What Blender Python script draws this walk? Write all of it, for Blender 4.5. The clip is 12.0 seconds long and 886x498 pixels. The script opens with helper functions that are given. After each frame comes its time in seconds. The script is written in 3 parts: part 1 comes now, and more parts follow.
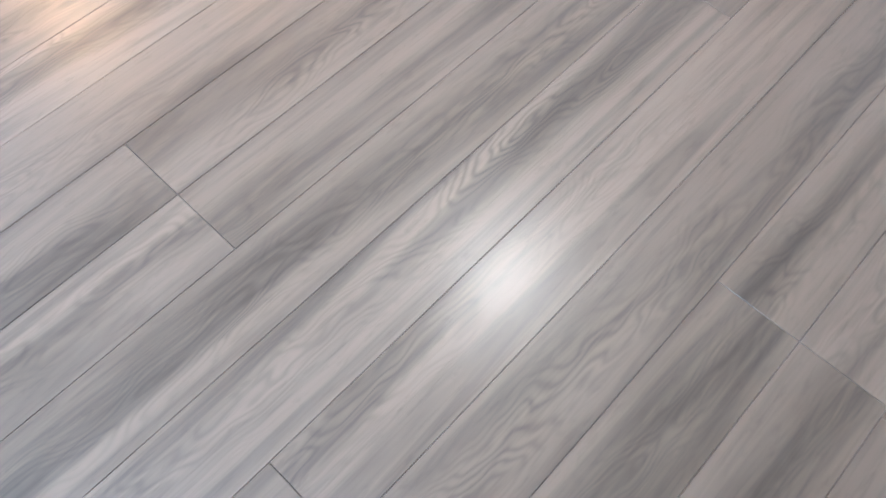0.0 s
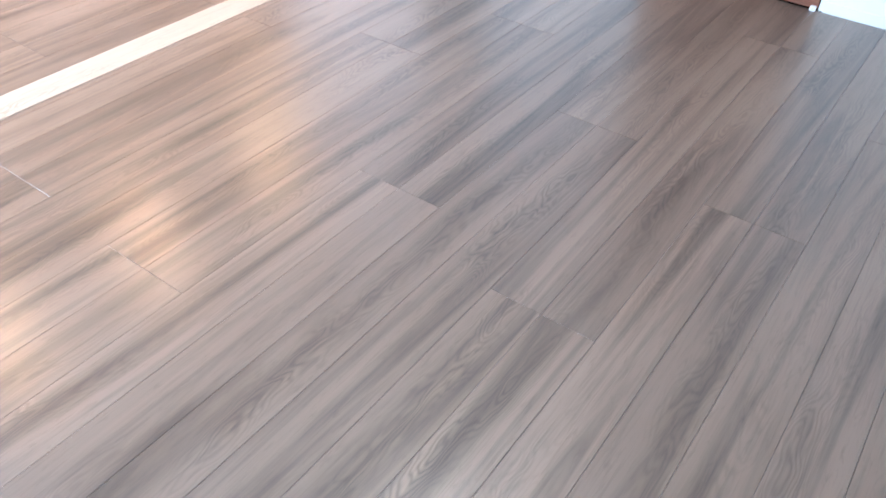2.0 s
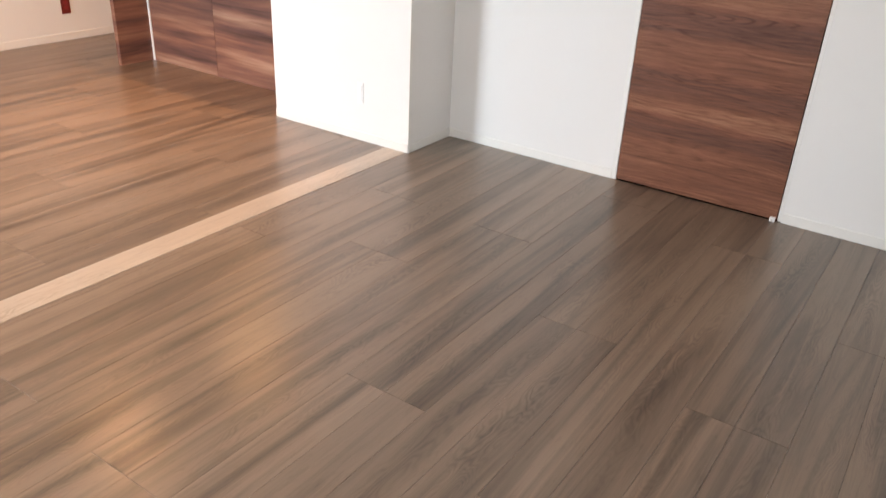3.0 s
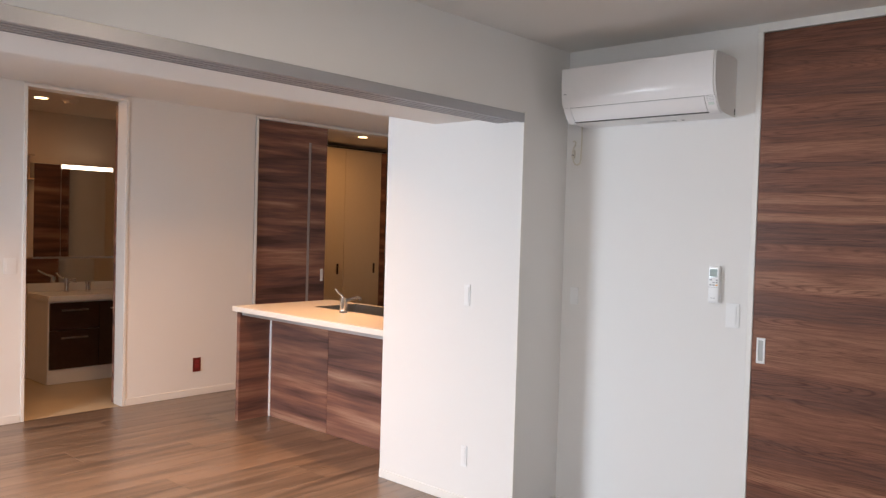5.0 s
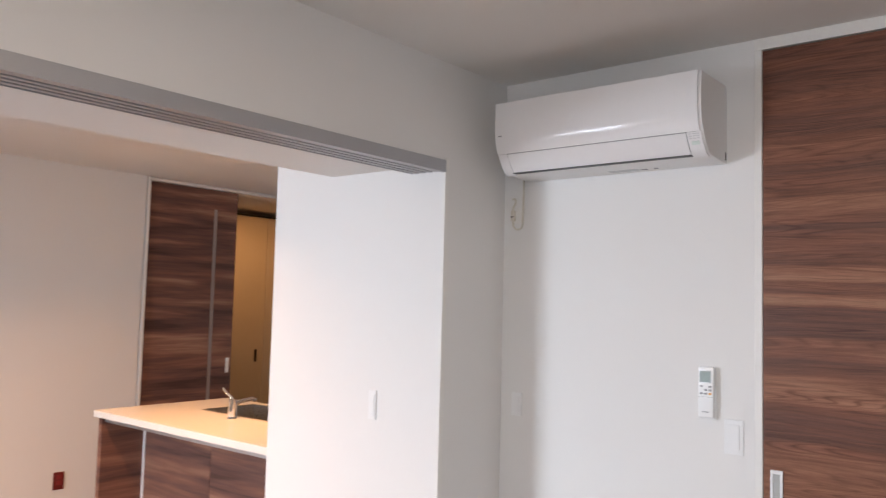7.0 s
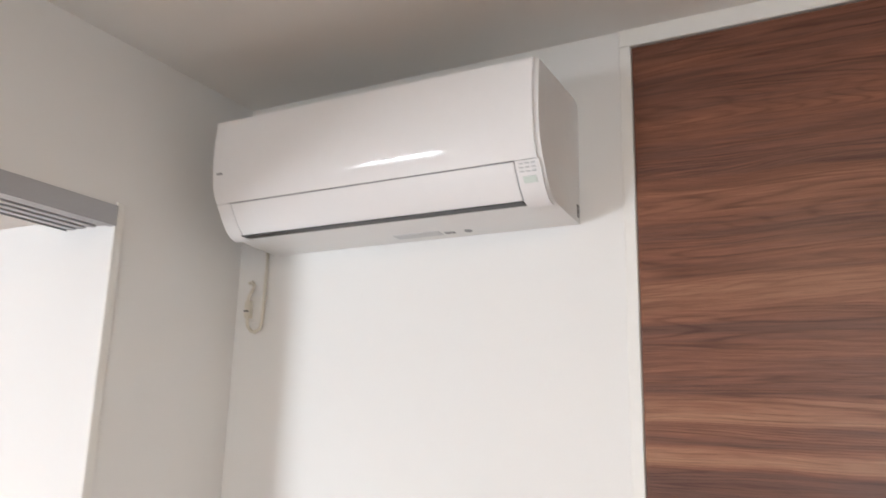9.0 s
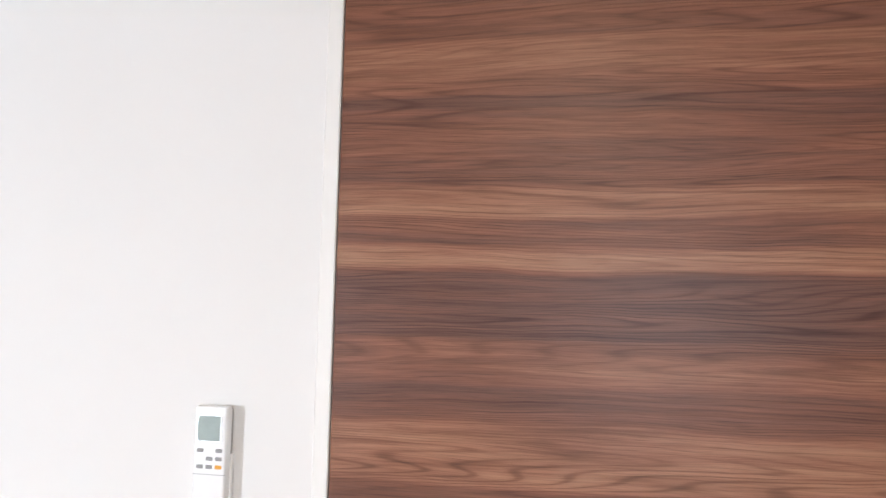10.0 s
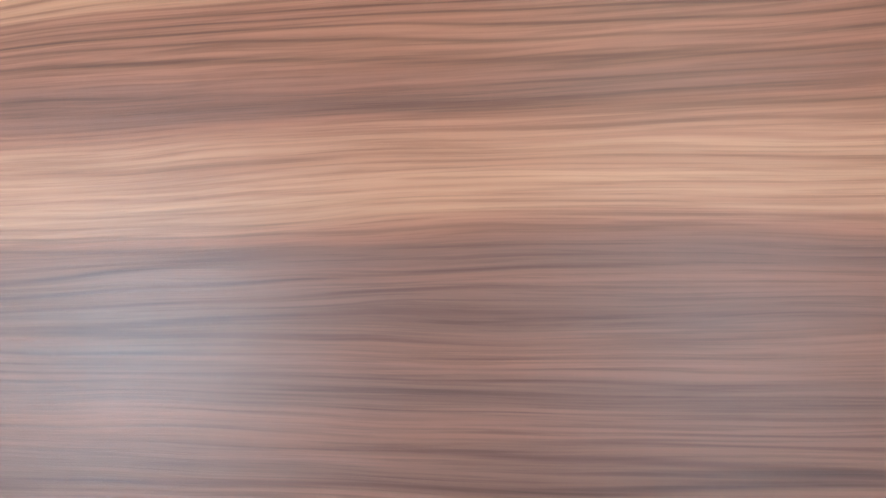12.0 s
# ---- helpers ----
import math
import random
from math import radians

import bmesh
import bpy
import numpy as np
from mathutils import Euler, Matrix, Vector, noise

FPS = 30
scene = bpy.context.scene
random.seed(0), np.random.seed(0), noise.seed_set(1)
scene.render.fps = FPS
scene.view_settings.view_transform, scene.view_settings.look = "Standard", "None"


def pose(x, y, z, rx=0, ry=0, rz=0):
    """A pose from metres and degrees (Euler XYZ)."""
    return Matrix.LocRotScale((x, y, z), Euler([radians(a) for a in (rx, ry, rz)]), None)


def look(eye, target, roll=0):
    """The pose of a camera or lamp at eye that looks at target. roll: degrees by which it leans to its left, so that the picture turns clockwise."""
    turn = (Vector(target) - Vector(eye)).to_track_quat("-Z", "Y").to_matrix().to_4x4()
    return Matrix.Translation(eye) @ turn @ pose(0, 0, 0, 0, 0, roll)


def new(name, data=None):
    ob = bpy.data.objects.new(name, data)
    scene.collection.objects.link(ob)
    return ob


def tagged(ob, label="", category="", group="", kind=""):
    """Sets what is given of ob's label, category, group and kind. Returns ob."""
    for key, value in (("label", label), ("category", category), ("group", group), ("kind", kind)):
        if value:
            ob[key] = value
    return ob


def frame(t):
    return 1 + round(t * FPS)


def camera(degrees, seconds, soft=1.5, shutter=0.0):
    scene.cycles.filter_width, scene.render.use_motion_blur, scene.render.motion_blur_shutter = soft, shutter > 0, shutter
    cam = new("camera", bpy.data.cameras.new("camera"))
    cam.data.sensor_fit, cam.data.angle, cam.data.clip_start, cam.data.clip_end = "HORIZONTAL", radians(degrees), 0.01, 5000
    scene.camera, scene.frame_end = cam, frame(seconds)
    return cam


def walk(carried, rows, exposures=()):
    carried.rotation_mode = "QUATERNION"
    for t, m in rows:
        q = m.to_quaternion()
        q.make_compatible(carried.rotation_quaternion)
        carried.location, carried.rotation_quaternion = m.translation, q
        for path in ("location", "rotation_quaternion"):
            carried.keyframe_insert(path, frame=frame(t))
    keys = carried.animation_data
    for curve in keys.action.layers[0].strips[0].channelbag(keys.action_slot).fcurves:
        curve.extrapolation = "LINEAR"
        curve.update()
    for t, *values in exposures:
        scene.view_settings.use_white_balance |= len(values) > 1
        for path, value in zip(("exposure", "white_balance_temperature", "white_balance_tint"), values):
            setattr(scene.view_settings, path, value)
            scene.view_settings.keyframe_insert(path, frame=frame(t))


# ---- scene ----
cam = camera(58.9, 12.0, soft=1.25, shutter=0.2)
EXPOSURE = [(0, 0.50, 5850, 8), (0.5, 0.56, 5950, 10), (1, 0.54, 6100, 8), (1.5, 0.54, 5850, 8), (2.0, 0.43, 5750, 10), (2.2, 0.35, 5900, 11), (2.6, -0.14, 6900, 11), (3.0, -0.52, 8500, 19),
            (3.7, -1.12, 8700, 20), (5.5, -0.80, 8100, 21), (7.2, -0.75, 8200, 22), (9, -0.37, 8700, 20), (9.5, -0.32, 8000, 18), (10, -0.20, 8200, 20), (10.5, -0.06, 8400, 20), (11, -0.02, 8600, 21),
            (11.5, 0.12, 9100, 19), (12, 0.61, 7000, 6)]
PATH = [
    (0, (2.404, -3.632, 1.171), (1.772, -2.94, -0.596), 1.1),
    (0.5, (2.427, -3.671, 1.312), (1.951, -3.041, -0.526), 4.0),
    (1, (2.455, -3.661, 1.385), (1.782, -2.775, -0.277), 1.8),
    (1.5, (2.466, -3.682, 1.405), (1.681, -2.585, -0.072), 2.2),
    (2, (2.477, -3.71, 1.446), (1.625, -2.466, 0.133), 2.4),
    (2.5, (2.486, -3.734, 1.476), (1.562, -2.359, 0.355), 2.6),
    (3, (2.496, -3.755, 1.505), (1.505, -2.268, 0.606), 2.7),
    (3.5, (2.493, -3.763, 1.501), (1.427, -2.183, 0.894), 2.2),
    (3.6, (2.496, -3.761, 1.503), (1.408, -2.173, 0.962), 2.3),
    (3.7, (2.497, -3.758, 1.505), (1.387, -2.164, 1.03), 2.3),
    (5.5, (2.45, -3.7, 1.571), (1.062, -2.26, 1.556), 1.3),
    (6, (2.366, -3.529, 1.569), (0.97, -2.097, 1.584), 1.3),
    (6.5, (2.162, -3.197, 1.592), (0.788, -1.745, 1.65), 1.3),
    (7, (1.928, -2.761, 1.602), (0.662, -1.219, 1.74), 1.5),
    (7.2, (1.845, -2.603, 1.617), (0.658, -1.002, 1.788), 1.6),
    (8.8, (1.456, -1.615, 1.68), (0.481, 0.061, 2.168), 1.7),
    (9, (1.466, -1.572, 1.678), (0.544, 0.142, 2.133), 1.4),
    (9.5, (1.484, -1.441, 1.657), (0.985, 0.489, 1.819), 1.8),
    (10, (1.471, -1.187, 1.548), (1.102, 0.77, 1.726), 1.3),
    (10.5, (1.394, -0.831, 1.558), (1.069, 1.135, 1.731), 0.9),
    (11, (1.301, -0.483, 1.559), (1.056, 1.484, 1.823), 0.3),
    (11.5, (1.275, -0.277, 1.584), (0.904, 1.666, 1.88), -0.0),
    (12, (1.313, -0.247, 1.594), (0.868, 1.691, 1.787), -0.7),
]
walk(cam, [(t, look(eye, target, roll)) for t, eye, target, roll in PATH], EXPOSURE)

# ---- world, daylight and lamps ----
world = bpy.data.worlds.new("sky")
scene.world = world
world.use_nodes = True
wn = world.node_tree
sky = wn.nodes.new("ShaderNodeTexSky")
sky.sky_type = 'NISHITA'
sky.sun_disc = False
sky.sun_elevation, sky.sun_rotation = radians(38), radians(200)
wn.links.new(sky.outputs[0], wn.nodes["Background"].inputs[0])
wn.nodes["Background"].inputs[1].default_value = 0.1


def area_lamp(name, m, sx, sy, watts, color, disc=False, spread=180):
    data = bpy.data.lights.new(name, 'AREA')
    data.shape = 'DISK' if disc else 'RECTANGLE'
    data.size = sx
    if not disc:
        data.size_y = sy
    data.energy, data.color, data.spread = watts, color, radians(spread)
    ob = new(name, data)
    ob.matrix_world = m
    return ob


DAY = (0.54, 0.755, 1.0)
WARM = (1.0, 0.56, 0.27)
SOUTH = -4.70
# sky light through the window leaves falls inward and down
for wx in (1.70, 2.08):
    area_lamp("window_light", pose(wx, SOUTH - 0.03, 1.48, 65, 0, 14), 0.34, 1.2, 27, DAY, spread=124)
for wx in (-2.28, -1.76):
    area_lamp("window_light", pose(wx, SOUTH - 0.03, 1.47, 63, 0, -14), 0.47, 1.12, 98, DAY, spread=132)
CEIL_R, CEIL_L = 2.551, 2.54
LDK_SPOTS = [(-1.86, -2.55), (-1.86, -1.3), (-1.9, 0.0)]
BATH_SPOT, HALL_SPOT = (-4.49, -1.14), (-4.22, 2.22)
for sx, sy in LDK_SPOTS:
    area_lamp("spot_light", pose(sx, sy, CEIL_L - 0.012), 0.1, 0.1, 31, WARM, True, 130)
area_lamp("spot_light", pose(*BATH_SPOT, CEIL_L - 0.012), 0.09, 0.1, 7, WARM, True)
area_lamp("spot_light", pose(*HALL_SPOT, CEIL_L - 0.012), 0.09, 0.1, 12, WARM, True)
ROOM_LIGHT = (1.43, -2.1)
area_lamp("room_light", pose(*ROOM_LIGHT, CEIL_R - 0.062), 0.26, 0.1, 5, (1, 0.93, 0.82), True)

# ---- materials ----


def material(name, rough=0.5, metal=0.0, color=(0.8, 0.8, 0.8)):
    m = bpy.data.materials.new(name)
    m.use_nodes = True
    b = m.node_tree.nodes["Principled BSDF"]
    b.inputs["Base Color"].default_value = (*color, 1)
    b.inputs["Roughness"].default_value = rough
    b.inputs["Metallic"].default_value = metal
    return m, m.node_tree, b


def node(nt, kind, **values):
    n = nt.nodes.new(kind)
    for k, v in values.items():
        n.inputs[k.replace("_", " ")].default_value = v
    return n


def ramp(nt, stops, source):
    r = nt.nodes.new("ShaderNodeValToRGB")
    while len(r.color_ramp.elements) < len(stops):
        r.color_ramp.elements.new(0.5)
    for e, (p, c) in zip(r.color_ramp.elements, stops):
        e.position, e.color = p, (*c, 1)
    nt.links.new(source, r.inputs[0])
    return r


def mixed(nt, kind, fac, a, b):
    n = nt.nodes.new("ShaderNodeMix")
    n.data_type, n.blend_type = 'RGBA', kind
    n.inputs[0].default_value = fac if isinstance(fac, float) else 0.5
    if not isinstance(fac, float):
        nt.links.new(fac, n.inputs[0])
    for v, i in ((a, 6), (b, 7)):
        if isinstance(v, tuple):
            n.inputs[i].default_value = (*v, 1)
        else:
            nt.links.new(v, n.inputs[i])
    return n.outputs[2]


def coords(nt, scale, kind="Object", shift=False):
    tc = nt.nodes.new("ShaderNodeTexCoord")
    mp = nt.nodes.new("ShaderNodeMapping")
    mp.inputs["Scale"].default_value = scale
    nt.links.new(tc.outputs[kind], mp.inputs[0])
    if shift:
        oi = nt.nodes.new("ShaderNodeObjectInfo")
        mul = nt.nodes.new("ShaderNodeVectorMath")
        mul.operation = 'SCALE'
        mul.inputs[0].default_value = (37.0, 53.0, 71.0)
        nt.links.new(oi.outputs["Random"], mul.inputs["Scale"])
        nt.links.new(mul.outputs[0], mp.inputs["Location"])
    return mp.outputs[0]


def tex(nt, vec, scale, detail=4.0, rough=0.55, warp=0.0):
    n = nt.nodes.new("ShaderNodeTexNoise")
    n.inputs["Scale"].default_value = scale
    n.inputs["Detail"].default_value = detail
    n.inputs["Roughness"].default_value = rough
    n.inputs["Distortion"].default_value = warp
    nt.links.new(vec, n.inputs["Vector"])
    return n.outputs["Fac"]


def bump(nt, b, height, strength, distance):
    n = nt.nodes.new("ShaderNodeBump")
    n.inputs["Strength"].default_value = strength
    n.inputs["Distance"].default_value = distance
    nt.links.new(height, n.inputs["Height"])
    nt.links.new(n.outputs[0], b.inputs["Normal"])


def scaled(nt, source, lo, hi):
    n = nt.nodes.new("ShaderNodeMapRange")
    n.inputs[3].default_value, n.inputs[4].default_value = lo, hi
    nt.links.new(source, n.inputs[0])
    return n.outputs[0]


def contours(nt, source, turns):
    # closed and cathedral-shaped growth rings: level lines of a stretched noise
    mul = nt.nodes.new("ShaderNodeMath")
    mul.operation = 'MULTIPLY'
    mul.inputs[1].default_value = turns * math.tau
    nt.links.new(source, mul.inputs[0])
    sn = nt.nodes.new("ShaderNodeMath")
    sn.operation = 'SINE'
    nt.links.new(mul.outputs[0], sn.inputs[0])
    n = nt.nodes.new("ShaderNodeMapRange")
    n.inputs[1].default_value, n.inputs[2].default_value = -1.0, 1.0
    nt.links.new(sn.outputs[0], n.inputs[0])
    return n.outputs[0]


def wallpaper(name, color):
    m, nt, b = material(name, 0.85)
    v = coords(nt, (1, 1, 1))
    big = tex(nt, v, 1.3, 3)
    fine = tex(nt, v, 420, 3, 0.7)
    dark = tuple(c * 0.965 for c in color)
    c1 = mixed(nt, 'MIX', big, dark, color)
    nt.links.new(c1, b.inputs["Base Color"])
    bump(nt, b, fine, 0.35, 0.0008)
    return m


def maths(nt, op, a, b=0.0):
    n = nt.nodes.new("ShaderNodeMath")
    n.operation = op
    for v, k in ((a, 0), (b, 1)):
        if isinstance(v, float):
            n.inputs[k].default_value = v
        else:
            nt.links.new(v, n.inputs[k])
    return n.outputs[0]


def floor_wood(name, light, dark, rough):
    m, nt, b = material(name, rough)
    long = coords(nt, (11.0, 0.55, 11.0), shift=True)
    band = tex(nt, long, 0.9, 5, 0.62, 0.9)
    fine = tex(nt, coords(nt, (130, 5.0, 130), shift=True), 1.0, 5, 0.62)
    fleck = tex(nt, coords(nt, (70, 13.0, 70), shift=True), 1.0, 4, 0.65, 0.6)
    # the heart of each board wanders along its length, with nested arches of growth rings over it
    oi = nt.nodes.new("ShaderNodeObjectInfo")
    sep = nt.nodes.new("ShaderNodeSeparateXYZ")
    nt.links.new(coords(nt, (1, 1, 1)), sep.inputs[0])
    drift = scaled(nt, tex(nt, coords(nt, (0.6, 1.5, 0.6), shift=True), 1.0, 3, 0.55), -0.11, 0.11)
    side = maths(nt, 'ADD', drift, scaled(nt, oi.outputs["Random"], -0.035, 0.035))
    u = maths(nt, 'ABSOLUTE', maths(nt, 'ADD', sep.outputs[0], side))
    slope = maths(nt, 'MULTIPLY', tex(nt, coords(nt, (9.0, 2.1, 9.0), shift=True), 1.0, 3, 0.5, 0.2), 19.0)
    rise = maths(nt, 'MULTIPLY', maths(nt, 'POWER', u, 1.5), 330.0)
    growth = contours(nt, maths(nt, 'ADD', slope, rise), 1.0)
    heart = nt.nodes.new("ShaderNodeMapRange")
    heart.inputs[1].default_value, heart.inputs[2].default_value = 0.008, 0.060
    heart.inputs[3].default_value, heart.inputs[4].default_value = 1.0, 0.0
    nt.links.new(u, heart.inputs[0])
    patch = scaled(nt, tex(nt, coords(nt, (3.0, 1.3, 3.0), shift=True), 1.0, 3, 0.5), -1.0, 1.9)
    heartmask = maths(nt, 'MULTIPLY', heart.outputs[0], patch)
    mid = tuple((a + c) / 2 for a, c in zip(light, dark))
    tone = maths(nt, 'SUBTRACT', band, maths(nt, 'MULTIPLY', heartmask, 0.10))
    base = ramp(nt, [(0.26, dark), (0.40, mid), (0.53, light), (0.70, tuple(x * 1.15 for x in light))], tone).outputs[0]
    rings = ramp(nt, [(0.0, (0.64, 0.61, 0.58)), (0.42, (0.92, 0.92, 0.92)), (1.0, (1.10, 1.10, 1.10))], growth).outputs[0]
    c = mixed(nt, 'MULTIPLY', heartmask, base, rings)
    pores = ramp(nt, [(0.32, (0.72, 0.69, 0.66)), (0.47, (1, 1, 1))], fine).outputs[0]
    c = mixed(nt, 'MULTIPLY', 0.62, c, pores)
    flecks = ramp(nt, [(0.30, (0.66, 0.63, 0.60)), (0.44, (1, 1, 1))], fleck).outputs[0]
    c = mixed(nt, 'MULTIPLY', 0.48, c, flecks)
    tint = ramp(nt, [(0.0, (0.88, 0.87, 0.87)), (0.4, (0.98, 0.97, 0.96)), (0.75, (1.04, 1.04, 1.05)), (1.0, (1.14, 1.13, 1.13))], oi.outputs["Random"]).outputs[0]
    c = mixed(nt, 'MULTIPLY', 1.0, c, tint)
    nt.links.new(c, b.inputs["Base Color"])
    nt.links.new(scaled(nt, fine, rough - 0.06, rough + 0.10), b.inputs["Roughness"])
    b.inputs["Coat Weight"].default_value = 0.75
    b.inputs["Coat Roughness"].default_value = 0.28
    bump(nt, b, fine, 0.10, 0.0005)
    return m


def walnut(name, bands=(), shade=1.0):
    # horizontal figure: long wavering streaks stacked in height; bands: (height, lightness) of the veneer's own stripes
    m, nt, b = material(name, 0.40)
    b.inputs["Specular IOR Level"].default_value = 0.24

    def wander(scale, size):
        n = nt.nodes.new("ShaderNodeTexNoise")
        n.inputs["Scale"].default_value = 1.0
        n.inputs["Detail"].default_value = 2.0
        nt.links.new(coords(nt, scale, shift=not bands), n.inputs["Vector"])
        return scaled(nt, n.outputs["Fac"], -size, size)

    sway = nt.nodes.new("ShaderNodeMath")
    sway.operation = 'ADD'
    nt.links.new(wander((1.5, 1.5, 4.0), 0.020), sway.inputs[0])
    nt.links.new(wander((5.0, 5.0, 30.0), 0.006), sway.inputs[1])
    lift = nt.nodes.new("ShaderNodeCombineXYZ")
    nt.links.new(sway.outputs[0], lift.inputs[2])
    move = nt.nodes.new("ShaderNodeVectorMath")
    nt.links.new(coords(nt, (1, 1, 1), shift=not bands), move.inputs[0])
    nt.links.new(lift.outputs[0], move.inputs[1])

    def stretched(sx, sz, detail, rough, warp=0.0):
        mp = nt.nodes.new("ShaderNodeMapping")
        mp.inputs["Scale"].default_value = (sx, sx, sz)
        nt.links.new(move.outputs[0], mp.inputs[0])
        return tex(nt, mp.outputs[0], 1.0, detail, rough, warp)

    wide = stretched(0.8, 11.0, 3, 0.55, 0.3)
    streak = stretched(2.2, 62.0, 5, 0.62, 0.35)
    vein = contours(nt, stretched(0.34, 7.5, 3, 0.5, 0.15), 15.0)
    blot = stretched(1.7, 16.0, 3, 0.5)
    cluster = stretched(1.3, 14.0, 3, 0.5, 0.4)
    threads = contours(nt, stretched(0.26, 7.5, 2, 0.5, 0.12), 58.0)
    lines = stretched(4.2, 310.0, 6, 0.72, 0.3)
    tone = wide
    if bands:
        sep = nt.nodes.new("ShaderNodeSeparateXYZ")
        nt.links.new(move.outputs[0], sep.inputs[0])
        halves = []
        for lo, hi in ((0.0, 1.30), (1.30, 2.60)):
            mr = nt.nodes.new("ShaderNodeMapRange")
            mr.inputs[1].default_value, mr.inputs[2].default_value = lo, hi
            nt.links.new(sep.outputs[2], mr.inputs[0])
            stops = [((z - lo) / (hi - lo), (v, v, v)) for z, v in bands if lo <= z < hi]
            halves.append(ramp(nt, stops, mr.outputs[0]).outputs[0])
        step = nt.nodes.new("ShaderNodeMath")
        step.operation = 'GREATER_THAN'
        step.inputs[1].default_value = 1.30
        nt.links.new(sep.outputs[2], step.inputs[0])
        stripes = mixed(nt, 'MIX', step.outputs[0], halves[0], halves[1])
        tone = mixed(nt, 'MIX', 0.80, scaled(nt, wide, -0.25, 1.25), stripes)
    else:
        tone = scaled(nt, wide, -0.55, 1.5)
    tone = mixed(nt, 'MIX', 0.24 if bands else 0.13, tone, scaled(nt, streak, -0.8, 1.8))
    k = shade
    g, u = (1.0, 1.0) if bands else (1.16, 1.36)   # the laminate is greyer than the door's veneer
    stops = ((0.10, 0.072, 0.032, 0.023), (0.32, 0.138, 0.060, 0.043), (0.50, 0.208, 0.083, 0.051), (0.68, 0.285, 0.126, 0.076), (0.90, 0.389, 0.194, 0.116))
    base = ramp(nt, [(at, (red * k, green * k * g, blue * k * u)) for at, red, green, blue in stops], tone).outputs[0]
    dark = ramp(nt, [(0.0, (0.80, 0.77, 0.75)), (0.16, (0.94, 0.93, 0.92)), (0.45, (1, 1, 1)), (1.0, (1.10, 1.10, 1.10))], vein).outputs[0]
    c = mixed(nt, 'MULTIPLY', scaled(nt, blot, -1.2, 2.3) if bands else scaled(nt, blot, -0.6, 1.1), base, dark)
    if bands:
        hair = ramp(nt, [(0.0, (0.63, 0.58, 0.56)), (0.18, (0.91, 0.90, 0.89)), (0.40, (1, 1, 1)), (1.0, (1.08, 1.08, 1.08))], threads).outputs[0]
        c = mixed(nt, 'MULTIPLY', scaled(nt, cluster, -1.0, 2.2), c, hair)
    fine = ramp(nt, [(0.38, (0.46, 0.40, 0.36)), (0.50, (0.98, 0.97, 0.97)), (0.60, (1.18, 1.18, 1.18))], lines).outputs[0]
    c = mixed(nt, 'MULTIPLY', 0.34 if bands else 0.22, c, fine)
    if bands:
        pore = stretched(14.0, 760.0, 4, 0.62, 0.2)
        c = mixed(nt, 'MULTIPLY', 0.42, c, ramp(nt, [(0.38, (0.52, 0.47, 0.44)), (0.50, (1, 1, 1)), (0.64, (1.22, 1.2, 1.18))], pore).outputs[0])
    nt.links.new(c, b.inputs["Base Color"])
    nt.links.new(scaled(nt, lines, 0.28, 0.46), b.inputs["Roughness"])
    bump(nt, b, lines, 0.30, 0.0004)
    return m


def plain(name, color, rough, metal=0.0, grain=60.0, vary=0.06, relief=0.0):
    m, nt, b = material(name, rough, metal)
    v = coords(nt, (1, 1, 1))
    n = tex(nt, v, grain, 3)
    c = mixed(nt, 'MIX', n, tuple(x * (1 - vary) for x in color), tuple(min(1, x * (1 + vary)) for x in color))
    nt.links.new(c, b.inputs["Base Color"])
    nt.links.new(scaled(nt, n, max(0.02, rough - 0.05), rough + 0.05), b.inputs["Roughness"])
    if relief:
        bump(nt, b, n, relief, 0.0005)
    return m


def glowing(name, color, strength):
    m, nt, b = material(name, 0.5)
    b.inputs["Emission Color"].default_value = (*color, 1)
    b.inputs["Emission Strength"].default_value = strength
    return m


PAPER = wallpaper("white_wallpaper", (0.80, 0.785, 0.76))
CEILING = wallpaper("ceiling_paper", (0.79, 0.77, 0.74))
TRIM = plain("white_trim", (0.80, 0.78, 0.74), 0.45, 0, 30, 0.03)
OAK = floor_wood("grey_oak_boards", (0.197, 0.135, 0.095), (0.048, 0.031, 0.021), 0.50)
SUB = plain("dark_joint", (0.03, 0.022, 0.018), 0.8)
SILL = floor_wood("pale_threshold_wood", (0.43, 0.34, 0.26), (0.36, 0.28, 0.21), 0.45)
STRIPES = [(0.0, .5), (.24, .55), (.30, .25), (.36, .3), (.40, .8), (.46, .7), (.50, .3), (.58, .25), (.64, .55), (.77, .55), (.80, .25),
           (.90, .3), (.93, .65), (1.09, .65), (1.15, .55), (1.18, .25), (1.27, .25), (1.299, .55)]
STRIPES += [(1.30, .6), (1.32, .8), (1.385, .75), (1.41, .3), (1.45, .35), (1.475, .6), (1.515, .55), (1.526, .12), (1.56, .25), (1.618, .2), (1.630, .92),
            (1.655, .88), (1.667, .4), (1.70, .42), (1.712, .82), (1.742, .78), (1.757, .4), (1.84, .5), (1.885, .2), (1.90, .5), (1.975, .75),
            (1.99, .5), (2.08, .22), (2.12, .55), (2.17, .6), (2.20, .22), (2.25, .28), (2.31, .5), (2.36, .3), (2.50, .42)]
WALNUT_DOOR = walnut("walnut_door_veneer", STRIPES, 1.03)
WALNUT = walnut("walnut_laminate", (), 1.08)
ALU = plain("brushed_aluminium", (0.55, 0.55, 0.56), 0.38, 0.85, 200, 0.04)
